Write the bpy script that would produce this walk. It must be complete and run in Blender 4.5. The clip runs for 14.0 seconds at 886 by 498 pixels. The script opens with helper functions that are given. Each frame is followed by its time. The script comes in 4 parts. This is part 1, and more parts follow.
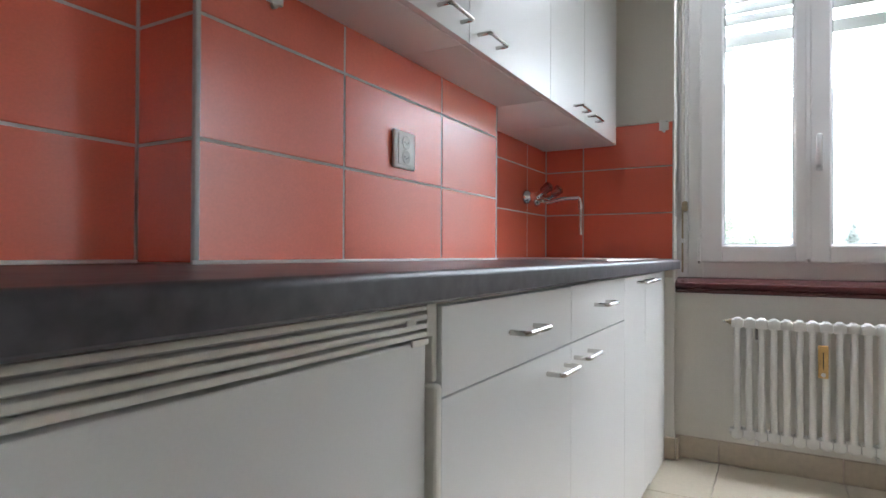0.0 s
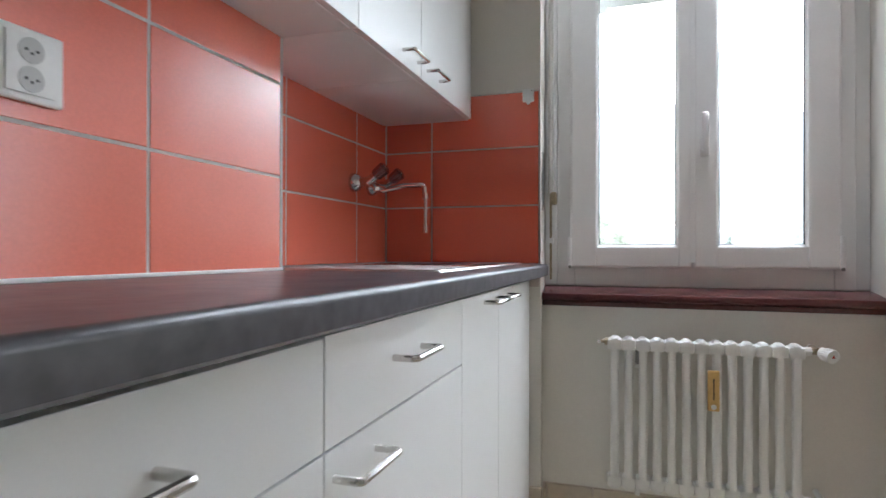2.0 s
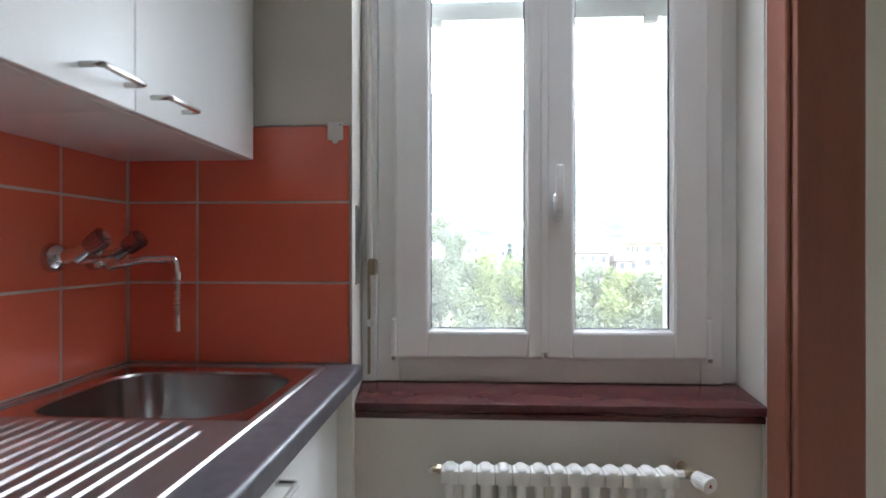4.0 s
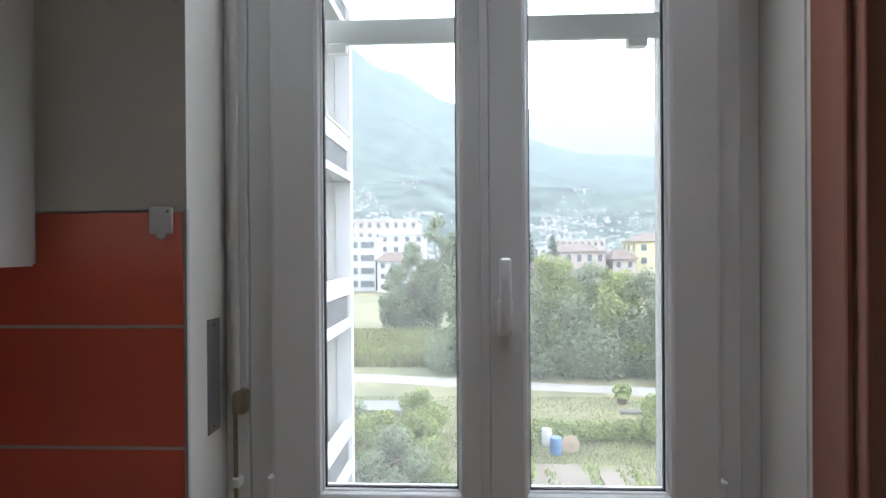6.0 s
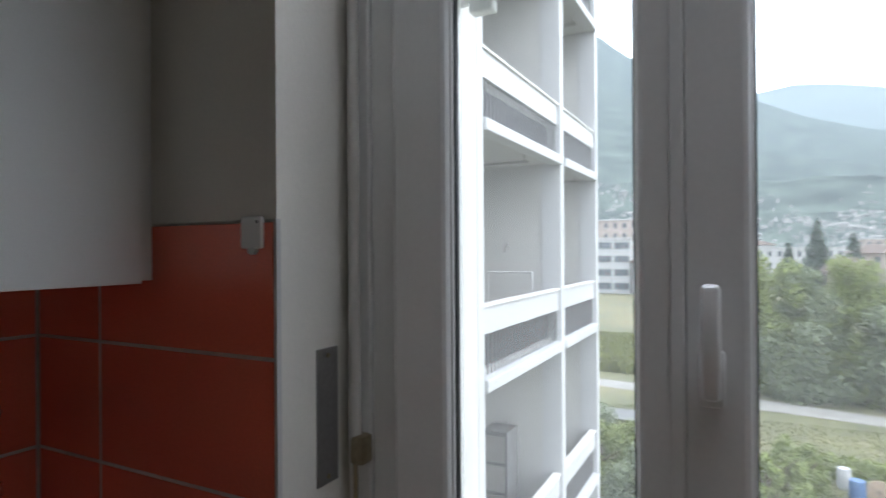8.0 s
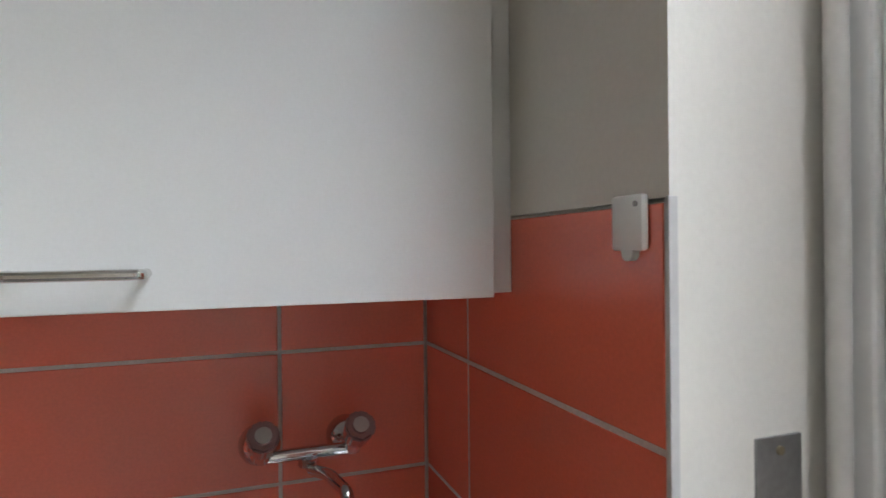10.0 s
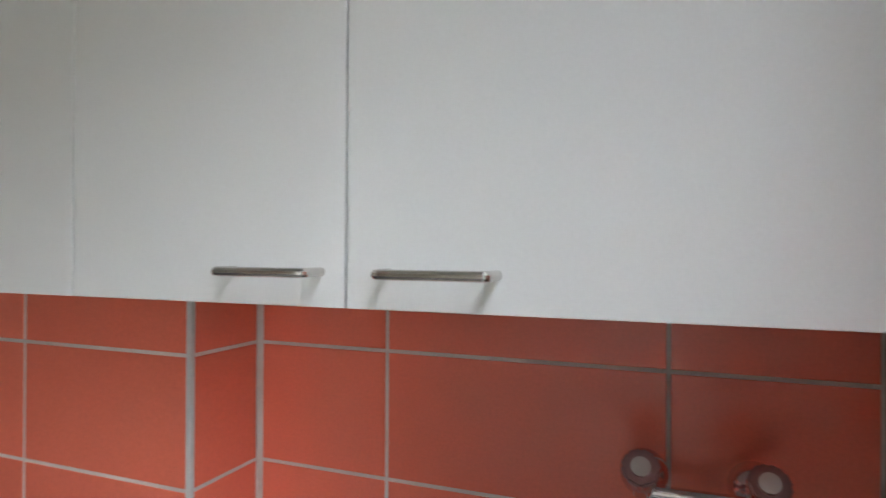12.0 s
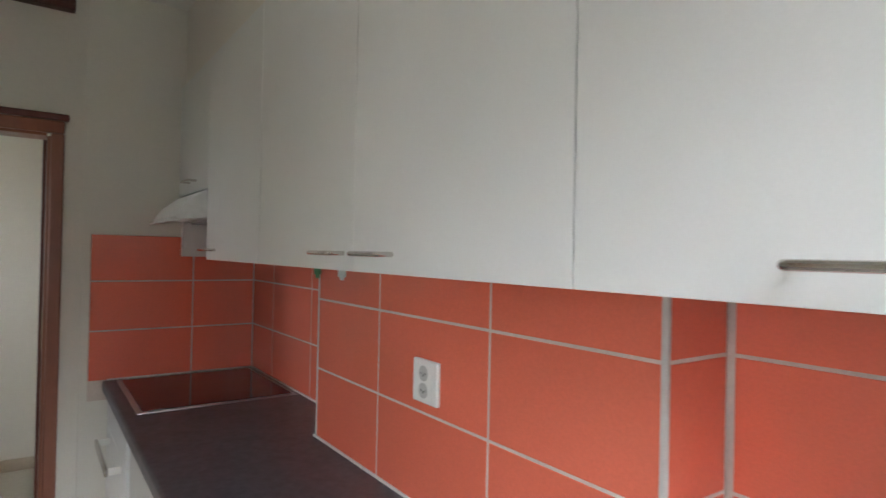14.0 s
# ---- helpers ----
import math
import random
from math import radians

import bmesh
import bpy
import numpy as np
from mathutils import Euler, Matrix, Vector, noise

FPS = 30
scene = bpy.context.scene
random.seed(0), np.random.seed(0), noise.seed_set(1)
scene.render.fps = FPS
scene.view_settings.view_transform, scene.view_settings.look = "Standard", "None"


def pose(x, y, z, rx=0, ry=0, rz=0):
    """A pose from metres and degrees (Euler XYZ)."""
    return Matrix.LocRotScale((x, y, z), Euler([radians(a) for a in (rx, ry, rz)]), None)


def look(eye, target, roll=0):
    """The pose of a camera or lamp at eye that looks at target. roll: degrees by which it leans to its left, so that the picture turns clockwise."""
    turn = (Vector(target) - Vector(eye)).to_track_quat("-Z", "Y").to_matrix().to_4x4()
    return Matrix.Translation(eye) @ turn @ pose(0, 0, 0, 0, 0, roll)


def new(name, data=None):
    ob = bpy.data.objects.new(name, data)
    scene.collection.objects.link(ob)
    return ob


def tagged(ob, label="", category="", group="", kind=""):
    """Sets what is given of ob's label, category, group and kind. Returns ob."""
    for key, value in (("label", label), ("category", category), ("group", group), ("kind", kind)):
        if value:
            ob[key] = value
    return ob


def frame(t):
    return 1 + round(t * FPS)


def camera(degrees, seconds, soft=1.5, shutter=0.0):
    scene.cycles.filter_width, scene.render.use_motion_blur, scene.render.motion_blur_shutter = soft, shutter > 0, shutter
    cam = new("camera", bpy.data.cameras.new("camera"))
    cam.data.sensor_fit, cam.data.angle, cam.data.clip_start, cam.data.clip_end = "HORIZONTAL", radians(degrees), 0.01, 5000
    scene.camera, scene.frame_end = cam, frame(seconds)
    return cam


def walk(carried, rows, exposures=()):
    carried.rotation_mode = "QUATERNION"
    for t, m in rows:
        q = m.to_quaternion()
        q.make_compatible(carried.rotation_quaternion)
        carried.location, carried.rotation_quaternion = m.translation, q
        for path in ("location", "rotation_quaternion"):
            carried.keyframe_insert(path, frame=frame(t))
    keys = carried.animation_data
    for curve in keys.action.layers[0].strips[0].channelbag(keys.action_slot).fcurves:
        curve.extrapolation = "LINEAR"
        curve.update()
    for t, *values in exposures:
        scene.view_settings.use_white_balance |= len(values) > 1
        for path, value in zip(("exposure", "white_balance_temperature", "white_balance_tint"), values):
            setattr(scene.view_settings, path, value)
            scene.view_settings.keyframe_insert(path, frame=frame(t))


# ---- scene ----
cam = camera(74.8, 14.0, shutter=0.3)
PATH = [
    (0, (0.975, -2.713, 0.9), (-0.019, -0.978, 0.916), 0.3),
    (0.5, (0.92, -2.564, 0.924), (-0.004, -0.79, 0.94), 0.2),
    (1, (0.901, -2.434, 0.913), (0.079, -0.61, 0.93), 0.2),
    (1.5, (0.891, -2.234, 0.908), (0.166, -0.371, 0.923), 0.1),
    (2, (0.905, -2.035, 0.921), (0.276, -0.137, 0.932), 0.1),
    (2.5, (0.891, -1.897, 0.932), (0.394, 0.04, 0.948), 0.2),
    (3, (0.871, -1.704, 0.993), (0.519, 0.264, 1.005), 0.3),
    (3.5, (0.863, -1.596, 1.076), (0.645, 0.392, 1.071), 0.1),
    (4, (0.9, -1.463, 1.173), (0.794, 0.535, 1.174), 0.0),
    (4.2, (0.935, -1.409, 1.23), (0.835, 0.589, 1.231), -0.2),
    (6.5, (1.094, -0.854, 1.435), (0.999, 1.144, 1.43), -0.4),
    (7, (1.132, -0.761, 1.446), (1.0, 1.234, 1.443), -0.5),
    (7.5, (1.162, -0.678, 1.445), (0.689, 1.265, 1.447), -0.6),
    (8, (1.169, -0.613, 1.447), (0.25, 1.163, 1.451), -0.4),
    (8.5, (1.125, -0.556, 1.441), (-0.154, 0.982, 1.449), -0.4),
    (9, (1.049, -0.439, 1.451), (-0.517, 0.805, 1.456), -0.3),
    (9.2, (1.025, -0.408, 1.453), (-0.62, 0.729, 1.457), -0.3),
    (11.5, (0.852, -0.234, 1.454), (-1.12, -0.57, 1.462), -0.3),
    (12, (0.843, -0.248, 1.455), (-1.024, -0.964, 1.464), 0.3),
    (12.5, (0.854, -0.263, 1.442), (-0.865, -1.286, 1.459), 0.5),
    (13, (0.874, -0.294, 1.441), (-0.684, -1.547, 1.456), 0.5),
    (13.5, (0.877, -0.358, 1.437), (-0.489, -1.818, 1.455), 0.8),
    (14, (0.863, -0.454, 1.437), (-0.291, -2.087, 1.454), 1.2),
]
walk(cam, [(t, look(eye, target, roll)) for t, eye, target, roll in PATH],
     exposures=[(t, e, k, 12) for t, e, k in ((0, 1.95, 5950), (1, 1.86, 5950), (3, 1.82, 5950), (4.2, 1.47, 5900), (6.5, 0.42, 5900), (7.5, 0.15, 5900), (8, 0.05, 5950), (8.6, 0.62, 6100), (9.2, 1.42, 6150), (11.5, 1.74, 6150), (12.5, 1.60, 6150), (14, 2.05, 6200))])

# ---- world and light ----
world = bpy.data.worlds.new("world")
scene.world = world
world.use_nodes = True
wn = world.node_tree
wn.nodes.clear()
w_out = wn.nodes.new("ShaderNodeOutputWorld")
w_bg = wn.nodes.new("ShaderNodeBackground")
w_sky = wn.nodes.new("ShaderNodeTexSky")
w_sky.sky_type = "NISHITA"
w_sky.sun_disc = False
w_sky.sun_elevation = radians(42)
w_sky.sun_rotation = radians(95)
w_sky.air_density, w_sky.dust_density, w_sky.ozone_density = 1.0, 6.0, 1.0
w_bg.inputs["Strength"].default_value = 0.36
w_mix = wn.nodes.new("ShaderNodeMix")          # thin white overcast over the clear sky
w_mix.data_type = "RGBA"
w_mix.inputs["Factor"].default_value = 0.8
w_mix.inputs["B"].default_value = (15.0, 15.3, 15.8, 1)
wn.links.new(w_sky.outputs[0], w_mix.inputs["A"])
wn.links.new(w_mix.outputs["Result"], w_bg.inputs["Color"])
wn.links.new(w_bg.outputs[0], w_out.inputs["Surface"])

sun_data = bpy.data.lights.new("sun", "SUN")
sun_data.energy, sun_data.angle, sun_data.color = 0.9, radians(30), (1.0, 0.97, 0.92)
sun = new("sun", sun_data)
sun.matrix_world = look((50, -4, 58), (0, 0, 0))

# added area lamp inside the shuttered window top, standing in for sky light
sky_data = bpy.data.lights.new("window_sky_fill", "AREA")
sky_data.shape, sky_data.size, sky_data.size_y = "RECTANGLE", 0.95, 0.32
sky_data.energy, sky_data.spread, sky_data.color = 4.2, radians(92), (0.93, 0.97, 1.0)
sky_lamp = new("window_sky_fill", sky_data)
sky_lamp.matrix_world = look((1.11, 0.10, 2.2), (0.95, -0.55, 0.6))

# added fill lamp at a made-up, unseen window of the neighbouring room
room_data = bpy.data.lights.new("room_fill", "AREA")
room_data.shape, room_data.size, room_data.size_y = "RECTANGLE", 1.9, 1.9
room_data.energy, room_data.color = 2.4, (1.0, 0.96, 0.90)
room_lamp = new("room_fill", room_data)
room_lamp.matrix_world = look((3.13, 0.24, 1.06), (3.0, -2.0, 0.7))


# ---- materials ----
def mat(name, color, rough=0.5, metal=0.0, grain=40.0, vary=0.06, stain=3.0, stain_amt=0.06, bump=0.0, spec=0.5,
        island=0.0, obj=0.0, coat=0.0, rough_vary=0.08, stretch=(1, 1, 1), dark=None, through_light=0.0):
    m = bpy.data.materials.new(name)
    m.use_nodes = True
    nt = m.node_tree
    L, N = nt.links.new, nt.nodes.new
    p = nt.nodes["Principled BSDF"]
    p.inputs["Metallic"].default_value = metal
    p.inputs["Specular IOR Level"].default_value = spec
    p.inputs["Coat Weight"].default_value = coat
    tc, mp = N("ShaderNodeTexCoord"), N("ShaderNodeMapping")
    geo = N("ShaderNodeNewGeometry")
    mp.inputs["Scale"].default_value = stretch
    L(geo.outputs["Position"], mp.inputs["Vector"])
    fine, broad = N("ShaderNodeTexNoise"), N("ShaderNodeTexNoise")
    fine.inputs["Scale"].default_value, broad.inputs["Scale"].default_value = grain, stain
    fine.inputs["Detail"].default_value, broad.inputs["Detail"].default_value = 5, 4
    L(mp.outputs[0], fine.inputs["Vector"]), L(mp.outputs[0], broad.inputs["Vector"])

    def ramp(src, lo, hi):
        r = N("ShaderNodeMapRange")
        r.inputs["From Min"].default_value, r.inputs["From Max"].default_value = 0.3, 0.7
        r.inputs["To Min"].default_value, r.inputs["To Max"].default_value = lo, hi
        L(src, r.inputs["Value"])
        return r.outputs[0]

    def times(a, b):
        x = N("ShaderNodeMath")
        x.operation = "MULTIPLY"
        L(a, x.inputs[0]), L(b, x.inputs[1])
        return x.outputs[0]

    k = times(ramp(fine.outputs["Fac"], 1 - vary, 1 + vary), ramp(broad.outputs["Fac"], 1 - stain_amt, 1 + stain_amt))
    for amt, src in ((island, geo.outputs["Random Per Island"]), (obj, None)):
        if amt:
            if src is None:
                src = N("ShaderNodeObjectInfo").outputs["Random"]
            r = N("ShaderNodeMapRange")
            r.inputs["To Min"].default_value, r.inputs["To Max"].default_value = 1 - amt, 1 + amt
            L(src, r.inputs["Value"])
            k = times(k, r.outputs[0])
    mix = N("ShaderNodeMix")
    mix.data_type, mix.blend_type = "RGBA", "MULTIPLY"
    mix.inputs["Factor"].default_value = 1.0
    mix.inputs["A"].default_value = (*color, 1)
    if dark is not None:
        two = N("ShaderNodeMix")
        two.data_type = "RGBA"
        two.inputs["A"].default_value, two.inputs["B"].default_value = (*color, 1), (*dark, 1)
        L(ramp(broad.outputs["Fac"], 0, 1), two.inputs["Factor"])
        L(two.outputs["Result"], mix.inputs["A"])
    comb = N("ShaderNodeCombineColor")
    for i in range(3):
        L(k, comb.inputs[i])
    L(comb.outputs[0], mix.inputs["B"])
    L(mix.outputs["Result"], p.inputs["Base Color"])
    r_lo, r_hi = max(0.02, rough - rough_vary), min(1, rough + rough_vary)
    r_lo, r_hi = (max(r_lo, 0.29), r_hi) if rough >= 0.29 else (r_lo, min(r_hi, 0.26))
    L(ramp(broad.outputs["Fac"], r_lo, r_hi), p.inputs["Roughness"])
    p.inputs["Coat Roughness"].default_value = 0.22
    if bump:
        b = N("ShaderNodeBump")
        b.inputs["Strength"].default_value, b.inputs["Distance"].default_value = bump, 0.004
        L(fine.outputs["Fac"], b.inputs["Height"])
        L(b.outputs[0], p.inputs["Normal"])
    if through_light:
        tl, mx = N("ShaderNodeBsdfTranslucent"), N("ShaderNodeMixShader")
        mx.inputs[0].default_value = through_light
        L(mix.outputs["Result"], tl.inputs["Color"])
        L(p.outputs[0], mx.inputs[1]), L(tl.outputs[0], mx.inputs[2])
        L(mx.outputs[0], nt.nodes["Material Output"].inputs["Surface"])
    return m


def glass_mat(name, gloss=0.02):
    m = bpy.data.materials.new(name)
    m.use_nodes = True
    nt = m.node_tree
    nt.nodes.clear()
    out, mx = nt.nodes.new("ShaderNodeOutputMaterial"), nt.nodes.new("ShaderNodeMixShader")
    tr, gl, fr = nt.nodes.new("ShaderNodeBsdfTransparent"), nt.nodes.new("ShaderNodeBsdfGlossy"), nt.nodes.new("ShaderNodeFresnel")
    tr.inputs["Color"].default_value = (0.95, 0.97, 0.96, 1)
    gl.inputs["Roughness"].default_value = gloss
    fr.inputs["IOR"].default_value = 1.35
    nt.links.new(fr.outputs[0], mx.inputs[0]), nt.links.new(tr.outputs[0], mx.inputs[1]), nt.links.new(gl.outputs[0], mx.inputs[2])
    veil, veil_mix = nt.nodes.new("ShaderNodeBsdfTranslucent"), nt.nodes.new("ShaderNodeMixShader")
    veil.inputs["Color"].default_value = (0.9, 0.92, 0.93, 1)
    veil_mix.inputs[0].default_value = 0.055          # pale veil in the pane, standing for haze and glare over the view
    nt.links.new(mx.outputs[0], veil_mix.inputs[1]), nt.links.new(veil.outputs[0], veil_mix.inputs[2])
    nt.links.new(veil_mix.outputs[0], out.inputs["Surface"])
    return m


def haze_mat(name, green, haze, scale, extra=0.0):
    """Far land with a pale glow mixed into its colour for haze, stronger with distance from the origin."""
    m = bpy.data.materials.new(name)
    m.use_nodes = True
    nt = m.node_tree
    nt.nodes.clear()
    L, N = nt.links.new, nt.nodes.new
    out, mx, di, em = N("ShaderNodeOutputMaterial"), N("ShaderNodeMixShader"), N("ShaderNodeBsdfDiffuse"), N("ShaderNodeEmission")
    geo, no, cr = N("ShaderNodeNewGeometry"), N("ShaderNodeTexNoise"), N("ShaderNodeValToRGB")
    no.inputs["Scale"].default_value, no.inputs["Detail"].default_value, no.inputs["Roughness"].default_value = scale, 9, 0.65
    cr.color_ramp.elements[0].position, cr.color_ramp.elements[1].position = 0.35, 0.68
    cr.color_ramp.elements[0].color = (*[c * 0.10 for c in green], 1)
    cr.color_ramp.elements[1].color = (*green, 1)
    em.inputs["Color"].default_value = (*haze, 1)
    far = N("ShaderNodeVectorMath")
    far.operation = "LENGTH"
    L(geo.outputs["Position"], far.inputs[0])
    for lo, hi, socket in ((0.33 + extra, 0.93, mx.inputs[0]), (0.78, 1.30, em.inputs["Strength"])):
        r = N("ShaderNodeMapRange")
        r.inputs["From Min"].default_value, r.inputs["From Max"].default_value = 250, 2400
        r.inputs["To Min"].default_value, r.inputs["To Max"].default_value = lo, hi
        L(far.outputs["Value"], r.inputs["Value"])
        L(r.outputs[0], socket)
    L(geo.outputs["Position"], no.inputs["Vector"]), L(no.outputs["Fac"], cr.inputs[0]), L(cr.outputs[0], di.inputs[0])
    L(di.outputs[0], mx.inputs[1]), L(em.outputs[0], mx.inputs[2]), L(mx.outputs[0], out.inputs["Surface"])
    return m


PAINT = mat("wall_paint", (0.73, 0.705, 0.645), 0.75, grain=160, vary=0.02, stain=1.5, stain_amt=0.03, bump=0.08)
CEIL = mat("ceiling_paint", (0.82, 0.81, 0.77), 0.85, grain=120, vary=0.02, bump=0.15)
TILE = mat("orange_tile", (0.81, 0.183, 0.107), 0.25, spec=0.7, coat=0.4, grain=220, vary=0.04, stain=2.5, stain_amt=0.03, bump=0.015, obj=0.05, rough_vary=0.015)
GROUT = mat("grey_grout", (0.62, 0.53, 0.48), 0.85, grain=300, vary=0.1, stain=8, stain_amt=0.1, bump=0.3)
PROFILE = mat("grey_profile", (0.55, 0.54, 0.52), 0.45, grain=90, vary=0.04)
SEAL = mat("white_sealant", (0.78, 0.76, 0.72), 0.5, grain=60, vary=0.04)
LAMINATE = mat("white_laminate", (0.735, 0.745, 0.73), 0.33, spec=0.7, coat=0.25, grain=300, vary=0.015, stain=2, stain_amt=0.025, bump=0.01, rough_vary=0.05)
EDGE = mat("cream_edge", (0.74, 0.71, 0.63), 0.45, grain=200, vary=0.03)
GRILLE = mat("cream_plastic", (0.78, 0.76, 0.69), 0.4, grain=120, vary=0.03)
STONE = mat("slate_laminate", (0.092, 0.088, 0.097), 0.34, spec=0.5, grain=45, vary=0.30, stain=11, stain_amt=0.34, bump=0.03, dark=(0.046, 0.043, 0.049), rough_vary=0.03)
BOWL = mat("polished_steel", (0.50, 0.49, 0.485), 0.2, 1.0, grain=90, vary=0.04, stain=9, stain_amt=0.05, rough_vary=0.02)
STEEL = mat("brushed_steel", (0.55, 0.545, 0.54), 0.32, 1.0, grain=90, vary=0.03, stain=9, stain_amt=0.03, rough_vary=0.02)
SATIN = mat("satin_nickel", (0.60, 0.58, 0.55), 0.23, 1.0, grain=200, vary=0.04)
CHROME = mat("chrome", (0.66, 0.66, 0.67), 0.05, 1.0, grain=90, vary=0.02, rough_vary=0.03)
PLASTIC = mat("white_plastic", (0.80, 0.80, 0.77), 0.35, grain=90, vary=0.02)
SOCKET = mat("grey_socket_inset", (0.50, 0.50, 0.48), 0.4, grain=90, vary=0.04)
TUBE = mat("cream_tube", (0.60, 0.58, 0.54), 0.5, grain=80, vary=0.03)
BLACK = mat("dark_hole", (0.02, 0.02, 0.02), 0.6)
PVC = mat("window_pvc", (0.82, 0.82, 0.81), 0.32, grain=140, vary=0.015, stain=3, stain_amt=0.03, bump=0.01)
GASKET = mat("black_gasket", (0.03, 0.03, 0.03), 0.6)
MARBLE = mat("red_sill_stone", (0.105, 0.034, 0.030), 0.24, grain=90, vary=0.16, stain=14, stain_amt=0.15, dark=(0.05, 0.016, 0.018))
RAD = mat("radiator_enamel", (0.70, 0.69, 0.66), 0.38, grain=120, vary=0.02, stain=6, stain_amt=0.04)
WOODTAG = mat("tan_tag", (0.56, 0.35, 0.12), 0.5, grain=60, vary=0.1)
CASING = mat("mahogany_casing", (0.25, 0.094, 0.060), 0.36, grain=60, vary=0.08, stain=4, stain_amt=0.06, stretch=(6, 6, 0.4), bump=0.02)
DARKWOOD = mat("dark_mahogany", (0.105, 0.026, 0.020), 0.4, grain=60, vary=0.12, stretch=(6, 6, 0.4))
FLOORT = mat("beige_floor_tile", (0.56, 0.49, 0.38), 0.32, grain=60, vary=0.04, stain=1.2, stain_amt=0.03, bump=0.02, obj=0.04, rough_vary=0.03)
BASET = mat("beige_base_tile", (0.55, 0.47, 0.37), 0.4, grain=40, vary=0.06, stain=6, stain_amt=0.06, obj=0.05)
HOBGLASS = mat("black_hob_glass", (0.012, 0.011, 0.012), 0.06, grain=40, vary=0.05, rough_vary=0.02)
CONC = mat("white_render", (0.41, 0.405, 0.388), 0.8, grain=30, vary=0.04, stain=0.7, stain_amt=0.06, bump=0.2)
PANELW = mat("white_panel", (0.40, 0.405, 0.41), 0.5, grain=20, vary=0.02, stain=1.2, stain_amt=0.05)
WINDARK = mat("far_window", (0.06, 0.07, 0.08), 0.25, grain=1, vary=0.1)
RAILDARK = mat("dark_rail_gaps", (0.018, 0.018, 0.02), 0.8, grain=20, vary=0.1)
BARS = mat("grey_bar", (0.16, 0.158, 0.16), 0.5, 0.3, grain=20, vary=0.08)
STRAP = mat("grey_plate", (0.30, 0.29, 0.28), 0.42, 0.7, grain=120, vary=0.08)
BRASS = mat("tarnished_metal", (0.36, 0.30, 0.20), 0.35, 0.9, grain=90, vary=0.15)
REDCAP = mat("red_cap", (0.45, 0.05, 0.04), 0.25, grain=40, vary=0.05)
CLEARCAP = mat("clear_acrylic", (0.36, 0.21, 0.21), 0.08, 0.8, grain=40, vary=0.05, spec=0.8)
GREENP = mat("green_plastic", (0.05, 0.22, 0.09), 0.4)
SHUTTER = mat("shutter_slat", (0.62, 0.62, 0.60), 0.5, grain=60, vary=0.04)
PANE = glass_mat("window_glass")
VISOR = mat("hood_visor", (0.82, 0.82, 0.80), 0.3, grain=60, vary=0.03)
ROOMFLOOR = mat("grey_floor", (0.44, 0.41, 0.36), 0.4, grain=30, vary=0.06)


# ---- mesh helpers ----
def add_box(bm, a, b, bevel=0.0, seg=2):
    """A box from corner a to corner b, with rounded edges."""
    lo = Vector([min(p, q) for p, q in zip(a, b)])
    hi = Vector([max(p, q) for p, q in zip(a, b)])
    r = bmesh.ops.create_cube(bm, size=1.0, matrix=Matrix.Translation((lo + hi) / 2) @ Matrix.Diagonal((*(hi - lo), 1)))
    if bevel:
        edges = {e for v in r["verts"] for e in v.link_edges}
        bmesh.ops.bevel(bm, geom=list(edges), offset=min(bevel, min(hi - lo) * 0.45), segments=seg, affect="EDGES", profile=0.5)
    return bm


def add_cyl(bm, p, q, r, r2=None, seg=20, caps=True):
    p, q = Vector(p), Vector(q)
    d = q - p
    m = Matrix.Translation((p + q) / 2) @ d.to_track_quat("Z", "Y").to_matrix().to_4x4()
    bmesh.ops.create_cone(bm, cap_ends=caps, segments=seg, radius1=r, radius2=r if r2 is None else r2, depth=d.length, matrix=m)
    return bm


def add_tube(bm, pts, r, seg=12, sub=6):
    """A round bar along pts, with smoothed bends."""
    pts = [Vector(p) for p in pts]
    path = [pts[0]]
    for a, b, c in zip(pts, pts[1:], pts[2:]):
        bend = min((a - b).length, (c - b).length, r * 3.2) * 0.5
        s, e = b + (a - b).normalized() * bend, b + (c - b).normalized() * bend
        path += [s.lerp(b, i / sub).lerp(b.lerp(e, i / sub), i / sub) for i in range(sub + 1)]
    path.append(pts[-1])
    rings, ref = [], None
    for i, p in enumerate(path):
        d = (path[min(i + 1, len(path) - 1)] - path[max(i - 1, 0)]).normalized()
        if ref is None:
            ref = d.orthogonal().normalized()
        ref = (ref - d * ref.dot(d)).normalized()
        side = d.cross(ref)
        rings.append([bm.verts.new(p + r * (math.cos(k * math.tau / seg) * ref + math.sin(k * math.tau / seg) * side)) for k in range(seg)])
    for a, b in zip(rings, rings[1:]):
        for k in range(seg):
            bm.faces.new((a[k], a[(k + 1) % seg], b[(k + 1) % seg], b[k]))
    bm.faces.new(rings[0][::-1]), bm.faces.new(rings[-1])
    return bm


def smooth(me, angle=28, crisp=False):
    most = max((p.area for p in me.polygons), default=0)
    for p in me.polygons:
        p.use_smooth = not (crisp and p.area > 0.02 * most)
    bm = bmesh.new()
    bm.from_mesh(me)
    for e in bm.edges:
        e.smooth = len(e.link_faces) == 2 and e.calc_face_angle(0) < radians(angle)
    bm.to_mesh(me)
    bm.free()


def part(name, bm, material, parent=None, label="", kind="", flat=False, crisp=False):
    bmesh.ops.recalc_face_normals(bm, faces=bm.faces)
    me = bpy.data.meshes.new(name)
    bm.to_mesh(me)
    bm.free()
    me.materials.append(material)
    if not flat:
        smooth(me, crisp=crisp)
    ob = new(name, me)
    if parent is not None:
        ob.parent = parent
    return tagged(ob, label, kind=kind)


